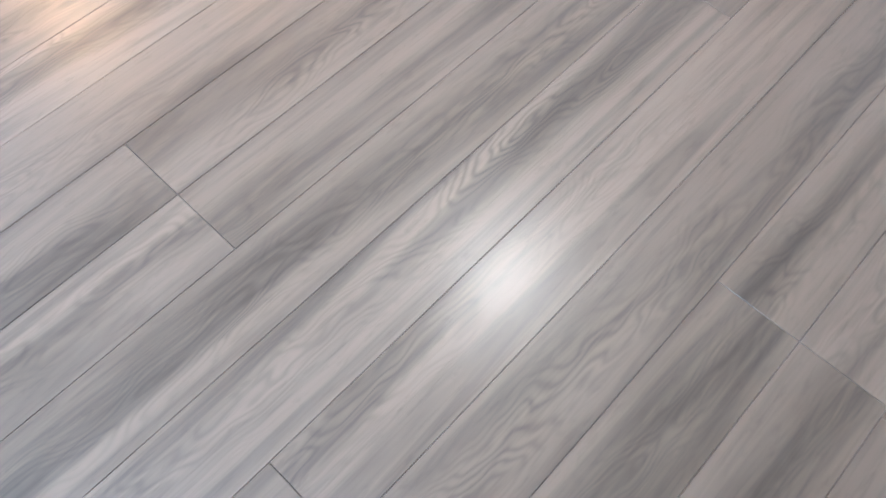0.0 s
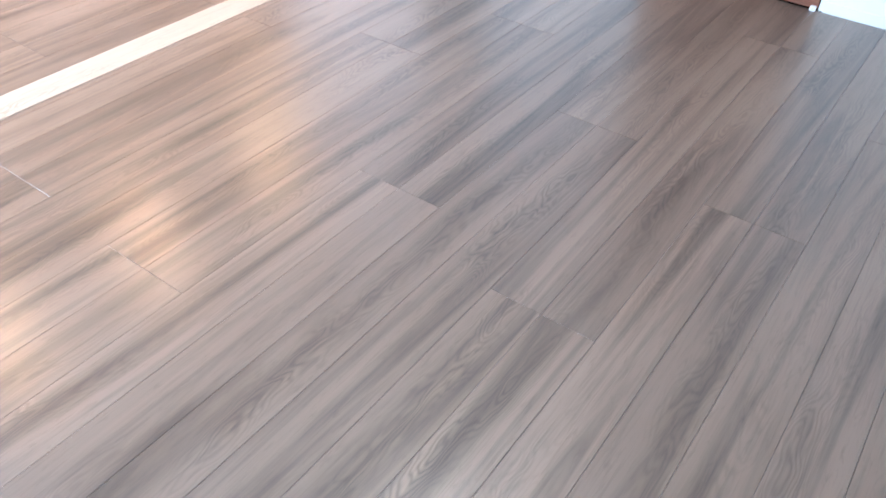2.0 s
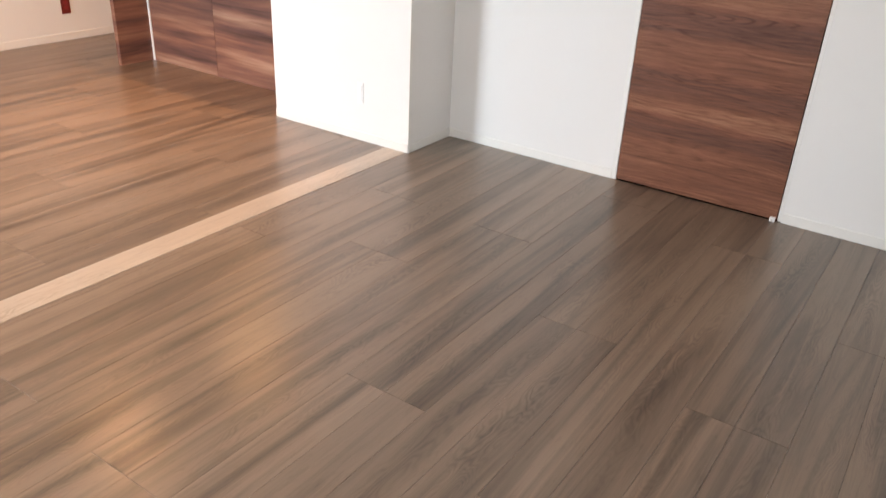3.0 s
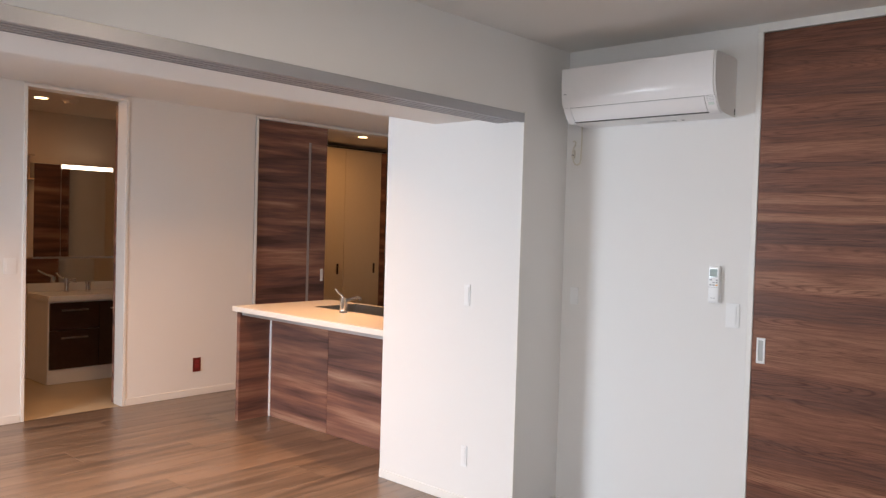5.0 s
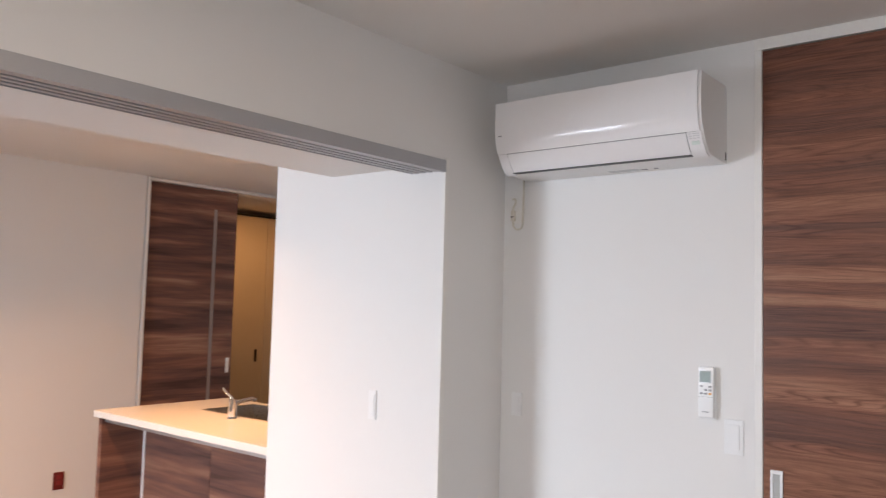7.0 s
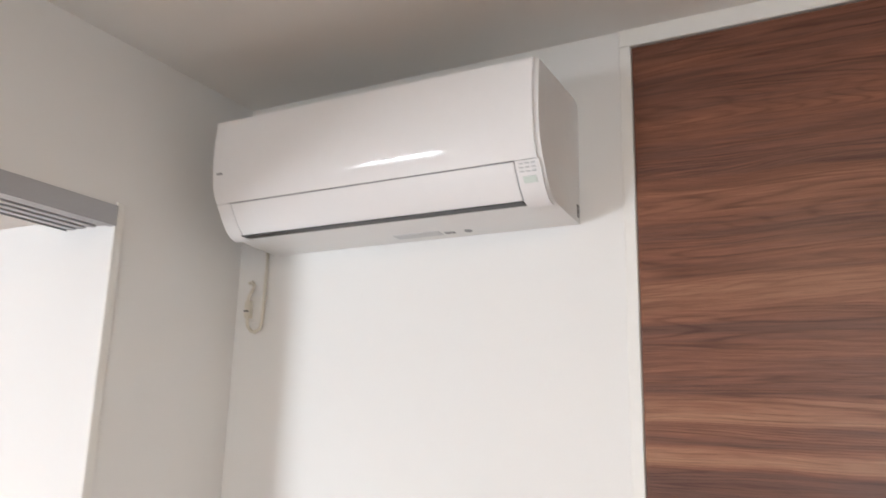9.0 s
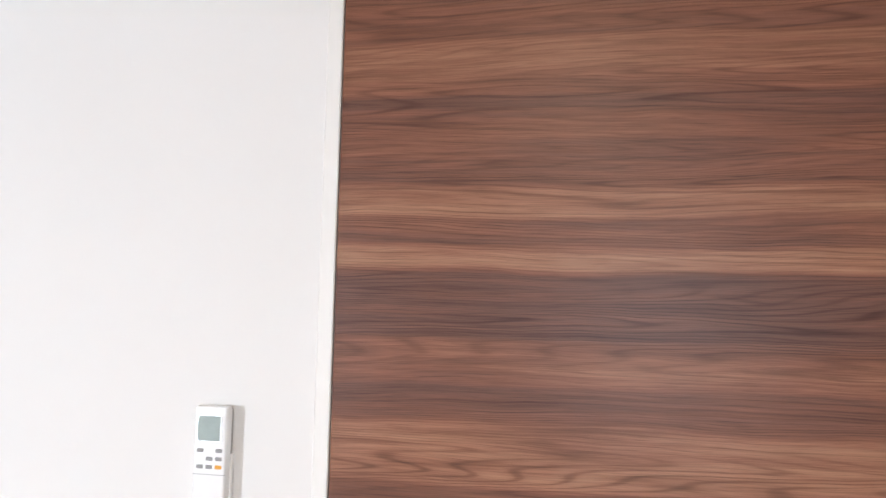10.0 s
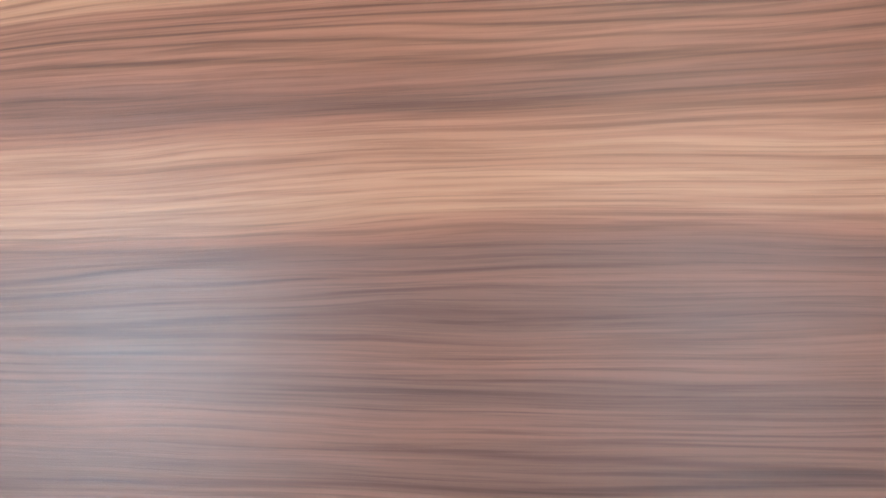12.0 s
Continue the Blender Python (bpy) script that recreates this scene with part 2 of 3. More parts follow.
ALU_GREY = plain("grey_anodised_aluminium", (0.44, 0.44, 0.45), 0.42, 0.35, 200, 0.04)
ALU_DARK = plain("track_slot", (0.05, 0.05, 0.052), 0.6)
PLASTIC = plain("white_plastic", (0.82, 0.82, 0.81), 0.32, 0, 90, 0.02)
AC_WHITE = plain("glossy_white_plastic", (0.84, 0.83, 0.825), 0.06, 0, 40, 0.015)
AC_WHITE.node_tree.nodes["Principled BSDF"].inputs["Specular IOR Level"].default_value = 0.32
AC_SIDE = plain("satin_white_plastic", (0.80, 0.79, 0.775), 0.30, 0, 40, 0.02)
BLACK = plain("black_plastic", (0.015, 0.015, 0.016), 0.4)
GREYMARK = plain("grey_print", (0.30, 0.30, 0.30), 0.6)
PALEMARK = plain("pale_grey_print", (0.62, 0.62, 0.62), 0.6)
SLOT = plain("shaded_recess", (0.16, 0.16, 0.165), 0.5)
RECESS = plain("pale_recess", (0.42, 0.42, 0.40), 0.45)
GREEN = plain("green_sticker", (0.64, 0.72, 0.67), 0.5)
ORANGE = plain("orange_button", (0.85, 0.38, 0.05), 0.5)
LCD = plain("remote_screen", (0.34, 0.42, 0.40), 0.12, 0, 60, 0.1)
CORD = plain("cream_cord", (0.66, 0.61, 0.52), 0.5)
STONE = plain("white_worktop", (0.80, 0.77, 0.71), 0.22, 0, 160, 0.03)
STEEL = plain("stainless_steel", (0.55, 0.54, 0.52), 0.28, 1.0, 120, 0.05)
CHROME = plain("chrome", (0.75, 0.75, 0.76), 0.08, 1.0, 50, 0.02)
RED = plain("red_socket", (0.26, 0.030, 0.030), 0.4)
MAROON = plain("maroon_outlet", (0.16, 0.022, 0.018), 0.35)
BEIGE = wallpaper("beige_wallpaper", (0.60, 0.50, 0.40))
CREAM = plain("cream_cabinet", (0.66, 0.57, 0.42), 0.4, 0, 20, 0.03)
DARKWOOD = plain("dark_brown_gloss", (0.045, 0.022, 0.016), 0.2, 0, 25, 0.2)
VINYL = plain("beige_vinyl_floor", (0.52, 0.42, 0.29), 0.4, 0, 8, 0.08)
MIRROR = plain("mirror", (0.86, 0.87, 0.86), 0.02, 1.0, 10, 0.01)
GLASS, gnt, gb = material("window_glass", 0.02)
gb.inputs["Transmission Weight"].default_value = 1.0
FROST = plain("frosted_slit", (0.36, 0.33, 0.32), 0.5)
WARMLENS = glowing("warm_lamp_lens", (1.0, 0.72, 0.42), 14)
COOLBAR = glowing("mirror_light_lens", (1.0, 0.93, 0.80), 7)
ROOMLENS = glowing("ceiling_light_lens", (1, 0.95, 0.88), 72)
RUBBER = plain("grey_rubber", (0.10, 0.10, 0.10), 0.7)
CARD = plain("concrete_balcony", (0.42, 0.41, 0.39), 0.8, 0, 14, 0.12)

# ---- mesh helpers ----


def box(bm, x0, x1, y0, y1, z0, z1, bev=0.0, seg=2):
    made = bmesh.ops.create_cube(bm, size=1)["verts"]
    for v in made:
        v.co = Vector((x0 + (v.co.x + .5) * (x1 - x0), y0 + (v.co.y + .5) * (y1 - y0), z0 + (v.co.z + .5) * (z1 - z0)))
    if bev:
        edges = list({e for v in made for e in v.link_edges})
        bmesh.ops.bevel(bm, geom=edges, offset=bev, segments=seg, affect='EDGES', profile=0.6)
    return bm


def boxed(x0, x1, y0, y1, z0, z1, bev=0.0, seg=2):
    return box(bmesh.new(), x0, x1, y0, y1, z0, z1, bev, seg)


def rod(bm, a, b, r0, r1=None, n=16):
    a, b = Vector(a), Vector(b)
    d = b - a
    m = Matrix.Translation((a + b) / 2) @ d.to_track_quat('Z', 'Y').to_matrix().to_4x4()
    bmesh.ops.create_cone(bm, cap_ends=True, segments=n, radius1=r0, radius2=r0 if r1 is None else r1, depth=d.length, matrix=m)
    return bm


def tube(bm, pts, r, n=10):
    # a swept round tube through the points
    pts = [Vector(p) for p in pts]
    rings = []
    for i, p in enumerate(pts):
        d = (pts[min(i + 1, len(pts) - 1)] - pts[max(i - 1, 0)]).normalized()
        q = d.to_track_quat('Z', 'Y')
        rings.append([bm.verts.new(p + q @ Vector((r * math.cos(k * math.tau / n), r * math.sin(k * math.tau / n), 0))) for k in range(n)])
    for r0, r1 in zip(rings, rings[1:]):
        for k in range(n):
            bm.faces.new((r0[k], r0[(k + 1) % n], r1[(k + 1) % n], r1[k]))
    bm.faces.new(rings[0][::-1])
    bm.faces.new(rings[-1])
    return bm


def extrude_x(bm, profile, x0, x1):
    # a (y, z) outline swept along x, with capped ends
    a = [bm.verts.new((x0, y, z)) for y, z in profile]
    b = [bm.verts.new((x1, y, z)) for y, z in profile]
    n = len(profile)
    for i in range(n):
        bm.faces.new((a[i], a[(i + 1) % n], b[(i + 1) % n], b[i]))
    bm.faces.new(a[::-1])
    bm.faces.new(b)
    bmesh.ops.recalc_face_normals(bm, faces=bm.faces[:])
    return bm


def part(name, bm, mat, parent=None, label="", smooth=False):
    me = bpy.data.meshes.new(name)
    if smooth:
        for f in bm.faces:
            f.smooth = True
    bm.to_mesh(me)
    bm.free()
    me.materials.append(mat)
    if smooth:
        me.set_sharp_from_angle(angle=radians(35))
    ob = new(name, me)
    if parent is not None:
        ob.parent = parent
    if label:
        tagged(ob, label)
    return ob


def thing(name, label, category, base=(0, 0, 0), group="", kind=""):
    ob = new(name)
    ob.location = base
    ob.empty_display_size = 0.05
    tagged(ob, label, category, group, kind)
    return ob


def structure(name, bm, mat, label, category):
    return tagged(part(name, bm, mat), label, category, kind="structure")


def settle(root):
    # parts are modelled in world metres: keep them where they are under a moved base
    for c in root.children:
        c.matrix_parent_inverse = Matrix.Translation(root.location).inverted()


# ---- walls, ceilings, floors ----
FAR = -3.757
HALLX, BATHX = -4.95, -5.42
NORTH_K = 2.30
HEAD_X = -0.64
DOOR_X0, DOOR_X1, DOOR_Z = 1.077, 1.902, 2.507
PANEL_Y, PANEL_X = -0.413, -1.023
TOP = 2.70

bm = boxed(0.0, DOOR_X0 - 0.028, 0, 0.13, 0, TOP)
box(bm, DOOR_X1 + 0.022, 3.4, 0, 0.13, 0, TOP)
box(bm, DOOR_X0 - 0.028, DOOR_X1 + 0.022, 0, 0.13, CEIL_R, TOP)
structure("wall_north", bm, PAPER, "white wallpapered wall with air conditioner and walnut sliding door", "wall")
structure("wall_east", boxed(3.4, 3.53, SOUTH - 0.15, 0.13, 0, TOP), PAPER, "plain white wallpapered wall", "wall")
bm = boxed(2.30, 3.4, SOUTH - 0.15, SOUTH, 0, TOP)
box(bm, -1.5, 1.48, SOUTH - 0.15, SOUTH, 0, TOP)
box(bm, 1.48, 2.30, SOUTH - 0.15, SOUTH, 0, 0.80)
box(bm, FAR, -2.55, SOUTH - 0.15, SOUTH, 0, TOP)
box(bm, 1.48, 2.30, SOUTH - 0.15, SOUTH, 2.12, TOP)
box(bm, -2.55, -1.5, SOUTH - 0.15, SOUTH, 2.08, TOP)
structure("wall_south", bm, PAPER, "white wallpapered wall with two aluminium windows", "wall")
B0, B1, BZ = -1.505, -0.753, 2.505
K0, K1, KZ = 0.515, 2.45, 2.511
W = 0.14
bm = boxed(FAR - W, FAR, SOUTH - 0.15, B0 - 0.025, 0, TOP)
box(bm, FAR - W, FAR, B1 + 0.025, K0 - 0.035, 0, TOP)
box(bm, FAR - W, FAR, K1 + 0.035, NORTH_K, 0, TOP)
box(bm, FAR - W, FAR, B0 - 0.025, B1 + 0.025, BZ + 0.03, TOP)
box(bm, FAR - W, FAR, K0 - 0.035, K1 + 0.035, KZ + 0.028, TOP)
structure("wall_west", bm, PAPER, "white wallpapered living room wall with two doorways", "wall")
structure("wall_stub", boxed(-0.12, 0, PANEL_Y, 0.13, 0, TOP), PAPER, "short white return wall beside the opening", "wall")
structure("wall_panel", boxed(PANEL_X, -0.12, PANEL_Y, PANEL_Y + 0.12, 0, TOP), PAPER, "white wing wall beside the kitchen counter", "wall")
structure("wall_kitchen_east", boxed(-0.12, 0, 0.13, NORTH_K, 0, TOP), PAPER, "plain white kitchen wall", "wall")
structure("wall_kitchen_north", boxed(FAR - W, 0, NORTH_K, NORTH_K + 0.12, 0, TOP), PAPER, "plain white kitchen wall", "wall")
structure("wall_header", box(boxed(HEAD_X, -0.165, SOUTH, PANEL_Y, 2.146, TOP), -0.165, 0, SOUTH, PANEL_Y, 2.162, TOP), PAPER, "white dropped beam over the wide opening", "beam")
structure("ceiling", boxed(0.0, 3.4, SOUTH, 0, CEIL_R, TOP - 0.01), CEILING, "plain white papered ceiling", "ceiling")
bm = boxed(FAR, HEAD_X, SOUTH, NORTH_K, CEIL_L, TOP - 0.01)
box(bm, HEAD_X, -0.12, PANEL_Y + 0.12, NORTH_K, CEIL_L, TOP - 0.01)
structure("ceiling_living", bm, CEILING, "plain white papered living room ceiling", "ceiling")
# washroom and hall behind the far wall
bm = boxed(BATHX - 0.12, BATHX, -2.0, 0.52, 0, TOP)
structure("wall_washroom_back", bm, BEIGE, "plain washroom wall behind the vanity", "wall")
structure("wall_washroom_south", boxed(BATHX, FAR - W, -2.12, -2.0, 0, TOP), BEIGE, "plain washroom wall", "wall")
structure("wall_washroom_north", boxed(BATHX, FAR - W, 0.40, 0.52, 0, TOP), BEIGE, "plain wall between washroom and hall", "wall")
structure("ceiling_washroom", boxed(BATHX, FAR - W, -2.0, 0.40, CEIL_L, TOP - 0.01), BEIGE, "plain washroom ceiling", "ceiling")
structure("wall_hall_back", boxed(HALLX - 0.5, HALLX - 0.38, 0.52, 3.6, 0, TOP), PAPER, "plain wall behind the hall closet", "wall")
structure("wall_hall_north", boxed(HALLX - 0.38, FAR - W, 3.48, 3.6, 0, TOP), PAPER, "plain hall wall", "wall")
structure("wall_hall_east", boxed(FAR - W, FAR, NORTH_K + 0.12, 3.6, 0, TOP), PAPER, "plain hall wall", "wall")
structure("ceiling_hall", boxed(HALLX - 0.38, FAR - W, 0.52, 3.48, CEIL_L, TOP - 0.01), CEILING, "plain hall ceiling", "ceiling")
structure("floor_washroom", boxed(BATHX, FAR - 0.02, -2.0, 0.40, -0.1, -0.004), VINYL, "beige vinyl washroom floor", "floor")
structure("floor_hall", boxed(HALLX - 0.38, FAR - 0.02, 0.52, 3.48, -0.1, -0.004), OAK, "brown wooden hall floor", "floor")
ROOMFLOOR = structure("floor", boxed(-0.012, 3.4, SOUTH, 0, -0.1, -0.011), SUB, "grey-brown oak plank floor with fine grooves", "floor")
LDKFLOOR = structure("floor_living", boxed(FAR - 0.02, -0.158, SOUTH, NORTH_K, -0.1, -0.011), SUB, "brown oak plank floor of the living room", "floor")
structure("threshold", boxed(-0.156, -0.014, SOUTH, PANEL_Y, -0.1, 0.0015, 0.001, 1), SILL, "pale wooden threshold strip across the opening", "threshold")
structure("ground", boxed(-60, 60, -70, SOUTH - 1.6, -9.2, -9.0), CARD, "grey ground outside below the balcony", "ground")
structure("balcony", boxed(FAR - 0.2, 3.6, SOUTH - 1.6, SOUTH - 0.15, -0.25, -0.06), CARD, "grey concrete balcony slab outside the windows", "balcony")

# skirtings
bm = boxed(0.0, DOOR_X0 - 0.028, -0.007, 0, 0, 0.05, 0.0015, 1)
box(bm, DOOR_X1 + 0.022, 3.4, -0.007, 0, 0, 0.05, 0.0015, 1)
box(bm, 0, 0.007, PANEL_Y + 0.022, -0.007, 0, 0.05, 0.0015, 1)
box(bm, PANEL_X, 0, PANEL_Y - 0.007, PANEL_Y, 0, 0.05, 0.0015, 1)
structure("baseboard", bm, TRIM, "low white skirting along the bedroom walls", "baseboard")
bm = boxed(FAR, FAR + 0.008, SOUTH, B0 - 0.03, 0, 0.06, 0.0015, 1)
box(bm, FAR, FAR + 0.008, B1 + 0.03, K0 - 0.04, 0, 0.06, 0.0015, 1)
structure("baseboard_living", bm, TRIM, "low white skirting along the living room wall", "baseboard")
# white corner trim on the end of the return wall
structure("trim", boxed(-0.003, 0.006, PANEL_Y - 0.003, PANEL_Y + 0.02, 0, 2.168, 0.0015, 1), TRIM, "slim white corner trim of the opening", "trim")

# doorway casings


def casing(name, y0, y1, z1, w, label):
    bm = boxed(FAR - W - 0.004, FAR + 0.009, y0 - w, y0, 0, z1, 0.002, 1)
    box(bm, FAR - W - 0.004, FAR + 0.009, y1, y1 + w, 0, z1, 0.002, 1)
    box(bm, FAR - W - 0.004, FAR + 0.009, y0 - w, y1 + w, z1, z1 + w, 0.002, 1)
    return structure(name, bm, TRIM, label, "door frame")


casing("door_frame_washroom", B0, B1, BZ, 0.025, "slim white frame of the washroom doorway")
casing("door_frame_kitchen", K0, K1, KZ, 0.025, "slim white frame of the kitchen doorway")
bm = boxed(DOOR_X0 - 0.028, DOOR_X0 - 0.002, -0.0045, 0.10, 0, DOOR_Z + 0.003, 0.002, 1)
box(bm, DOOR_X1 + 0.003, DOOR_X1 + 0.022, 0.002, 0.10, 0, DOOR_Z + 0.003, 0.002, 1)
box(bm, DOOR_X0 - 0.028, DOOR_X1 + 0.022, -0.0045, 0.10, DOOR_Z + 0.003, CEIL_R, 0.002, 1)
structure("door_frame_bedroom", bm, TRIM, "slim white frame round the walnut door", "door frame")
structure("closet_back", boxed(DOOR_X0 - 0.028, DOOR_X1 + 0.022, 0.10, 0.13, 0, CEIL_R), PAPER, "plain wall behind the sliding door", "wall")

# floor boards: pairs of strips share their ends
BW, BL = 0.156, 1.93
board_cache = {}


def board_mesh(w, l):
    key = (round(w, 4), round(l, 3))
    if key not in board_cache:
        c, g, h = 0.0006, 0.00045, 0.011
        rings = []
        for inset, z in ((g, -h), (g, -c), (g + c, 0.0)):
            a, b = w / 2 - inset, l / 2 - inset
            rings += [(-a, -b, z), (a, -b, z), (a, b, z), (-a, b, z)]
        faces = [(8, 9, 10, 11)]
        for r in (0, 4):
            faces += [(r + i, r + (i + 1) % 4, r + 4 + (i + 1) % 4, r + 4 + i) for i in range(4)]
        me = bpy.data.meshes.new("board")
        me.from_pydata(rings, [], faces)
        me.update()
        me.materials.append(OAK)
        board_cache[key] = me
    return board_cache[key]


def lay_boards(parent, x_first, x0, x1, y0, y1, ends):
    pair = math.floor((x0 - x_first) / (2 * BW))
    while x_first + pair * 2 * BW < x1:
        end = ends.get(pair, (pair * 0.717) % BL)
        for half in range(2):
            a = x_first + (pair * 2 + half) * BW
            b = min(a + BW, x1)
            a = max(a, x0)
            if b - a < 0.012:
                continue
            y = end + math.floor((y0 - end) / BL) * BL
            while y < y1 - 0.01:
                c, d = max(y, y0), min(y + BL, y1)
                if d - c > 0.01:
                    ob = new("board", board_mesh(b - a, d - c))
                    ob.location = ((a + b) / 2, (c + d) / 2, 0)
                    ob.parent = parent
                y += BL
        pair += 1


# ---- things of the bedroom ----
# the walnut sliding door
door = thing("door_1", "closed walnut laminate sliding door with white pull", "door", (1.49, 0.02, 0), kind="structure")
part("panel", boxed(DOOR_X0, DOOR_X1, -0.003, 0.033, 0.008, DOOR_Z - 0.002, 0.0012, 1), WALNUT_DOOR, door)
hx0, hx1, hz0, hz1 = 1.100, 1.140, 0.957, 1.078
bm = boxed(hx0, hx1, -0.008, -0.003, hz0, hz0 + 0.012, 0.001, 1)
box(bm, hx0, hx1, -0.008, -0.003, hz1 - 0.012, hz1, 0.001, 1)
box(bm, hx0, hx0 + 0.009, -0.008, -0.003, hz0 + 0.012, hz1 - 0.012, 0.001, 1)
box(bm, hx1 - 0.009, hx1, -0.008, -0.003, hz0 + 0.012, hz1 - 0.012, 0.001, 1)
pull = part("handle", bm, PLASTIC, door, "white recessed pull")
part("recess", boxed(hx0 + 0.009, hx1 - 0.009, -0.0045, -0.0031, hz0 + 0.012, hz1 - 0.012), RECESS, pull, "grey recess of the pull")
# black bar as the shade in the gap above the door
part("top_gap_shade", boxed(DOOR_X0, DOOR_X1, 0.012, 0.03, DOOR_Z - 0.002, DOOR_Z + 0.002), BLACK, door)
settle(door)
guide = thing("door_guide", "small white plastic floor guide at the sliding door", "door guide", (1.885, -0.014, 0))
part("body", boxed(1.872, 1.898, -0.022, 0.0, 0.0, 0.020, 0.003), PLASTIC, guide)
part("screw", rod(bmesh.new(), (1.885, -0.0235, 0.010), (1.885, -0.0215, 0.010), 0.003, n=10), STEEL, guide)
settle(guide)

# wall air conditioner
AX0, AX1, AZ0, AZ1, AD = 0.120, 0.943, 2.120, 2.404, 0.250
ac = thing("air_conditioner", "glossy white wall-mounted air conditioner under the ceiling", "air conditioner", (0.53, 0, AZ0))
side = [(-0.001, AZ0), (-0.001, AZ1 - 0.030), (-0.006, AZ1 - 0.014), (-0.022, AZ1 - 0.005), (-0.238, AZ1 - 0.004), (-0.244, AZ1 - 0.05), (-0.2445, AZ1 - 0.12),
        (-0.238, AZ1 - 0.165), (-0.226, AZ1 - 0.195), (-0.203, AZ1 - 0.232), (-0.184, AZ1 - 0.256), (-0.160, AZ0 + 0.011), (-0.09, AZ0 + 0.004)]
part("body", extrude_x(bmesh.new(), side, AX0 + 0.002, AX1 + 0.010), AC_SIDE, ac, "", True)


def shell(pts, t):
    # a thin plate that follows an outline, thickened inward
    out = []
    for i, (y, z) in enumerate(pts):
        y0, z0 = pts[max(i - 1, 0)]
        y1, z1 = pts[min(i + 1, len(pts) - 1)]
        d = math.hypot(y1 - y0, z1 - z0)
        out.append((y + t * (z0 - z1) / d, z - t * (y0 - y1) / d))
    return list(pts) + out[::-1]


front = [(-0.236, AZ1), (-0.2475, AZ1 - 0.003), (-0.2505, AZ1 - 0.04), (-0.2515, AZ1 - 0.08), (-0.2505, AZ1 - 0.12), (-0.2475, AZ1 - 0.150), (-0.2435, AZ1 - 0.170), (-0.2365, AZ1 - 0.188), (-0.2270, AZ1 - 0.2045)]
part("front_panel", extrude_x(bmesh.new(), shell(front, 0.005), AX0, AX1), AC_WHITE, ac, "glossy white front panel", True)
flap = [(-0.2255, AZ1 - 0.2072), (-0.211, AZ1 - 0.2305), (-0.193, AZ1 - 0.2560), (-0.175, AZ1 - 0.2725)]
part("louver", extrude_x(bmesh.new(), shell(flap, 0.004), AX0 + 0.0440, AX1 - 0.0500), AC_WHITE, ac, "white air outlet flap", True)
# grey plate behind the flap: the gap's shade is put into its colour
recess = [(y + 0.0030, z + 0.0012) for y, z in [(-0.2310, AZ1 - 0.1980)] + flap]
part("flap_gap_shade", extrude_x(bmesh.new(), shell(recess, 0.0010), AX0 + 0.036, AX1 - 0.046), SLOT, ac, "grey backing as shade in the gap round the flap", True)
# black bar stands in for the shade under the flap
part("outlet_shade", boxed(AX0 + 0.040, AX1 - 0.050, -0.1765, -0.150, AZ1 - 0.2755, AZ1 - 0.2730), BLACK, ac, "black bar as shade in the gap under the flap")
tail = [(-0.2258, AZ1 - 0.2058), (-0.211, AZ1 - 0.2305), (-0.193, AZ1 - 0.2560), (-0.175, AZ1 - 0.2730), (-0.150, AZ0 + 0.003)]
part("left_cheek", extrude_x(bmesh.new(), shell(tail, 0.004), AX0, AX0 + 0.0415), AC_WHITE, ac, "", True)
disp = part("display_panel", extrude_x(bmesh.new(), shell(tail, 0.004), AX1 - 0.0475, AX1 + 0.004), AC_WHITE, ac, "", True)
for r in range(3):
    for c in range(3):
        z = AZ1 - 0.2115 - 0.007 * r
        y = -0.2228 + 0.0044 * r
        part("indicator", boxed(AX1 - 0.040 + 0.013 * c, AX1 - 0.032 + 0.013 * c, y - 0.0022, y + 0.001, z - 0.0012, z + 0.0012), PALEMARK, disp)
slope = math.degrees(math.atan2(0.018, 0.0255))
sticker = part("sticker", boxed(-0.014, 0.014, -0.0008, 0.0008, -0.007, 0.007, 0.0005, 1), GREEN, disp, "pale green round-cornered sticker")
sticker.matrix_basis = pose(AX1 - 0.022, -0.2052, AZ1 - 0.2397, slope, 0, 0)
part("badge", boxed(AX0 + 0.015, AX0 + 0.030, -0.2517, -0.2485, AZ1 - 0.1385, AZ1 - 0.1345), GREYMARK, ac, "tiny grey maker's mark")
part("underside_mark", rod(bmesh.new(), (0.705, -0.038, AZ0 + 0.0005), (0.705, -0.038, AZ0 + 0.009), 0.009, n=18), GREYMARK, ac)
part("underside_mark", boxed(0.645, 0.672, -0.046, -0.030, AZ0 + 0.0005, AZ0 + 0.009, 0.002, 1), GREYMARK, ac)
part("underside_label", boxed(0.520, 0.638, -0.060, -0.028, AZ0 + 0.0008, AZ0 + 0.009), PALEMARK, ac, "pale grey printed label")
part("side_slot", boxed(AX1 + 0.006, AX1 + 0.0108, -0.018, -0.008, AZ0 + 0.012, AZ0 + 0.040), BLACK, ac)
settle(ac)

# power cord of the air conditioner, with its wall socket
sock = thing("wall_socket", "cream wall socket beneath the air conditioner", "socket", (0.07, 0, 1.98))
part("plate", boxed(0.045, 0.090, -0.006, 0, 1.945, 2.015, 0.002), TRIM, sock)
settle(sock)
cord = thing("power_cord", "looped cream power cord plugged into the wall socket", "cord", (0.08, 0, 1.95))
pts = [(0.103, -0.012, 2.128), (0.103, -0.012, 2.06), (0.102, -0.012, 1.99), (0.101, -0.012, 1.95), (0.096, -0.014, 1.927), (0.084, -0.016, 1.919),
       (0.070, -0.017, 1.922), (0.058, -0.018, 1.936), (0.055, -0.019, 1.958)]
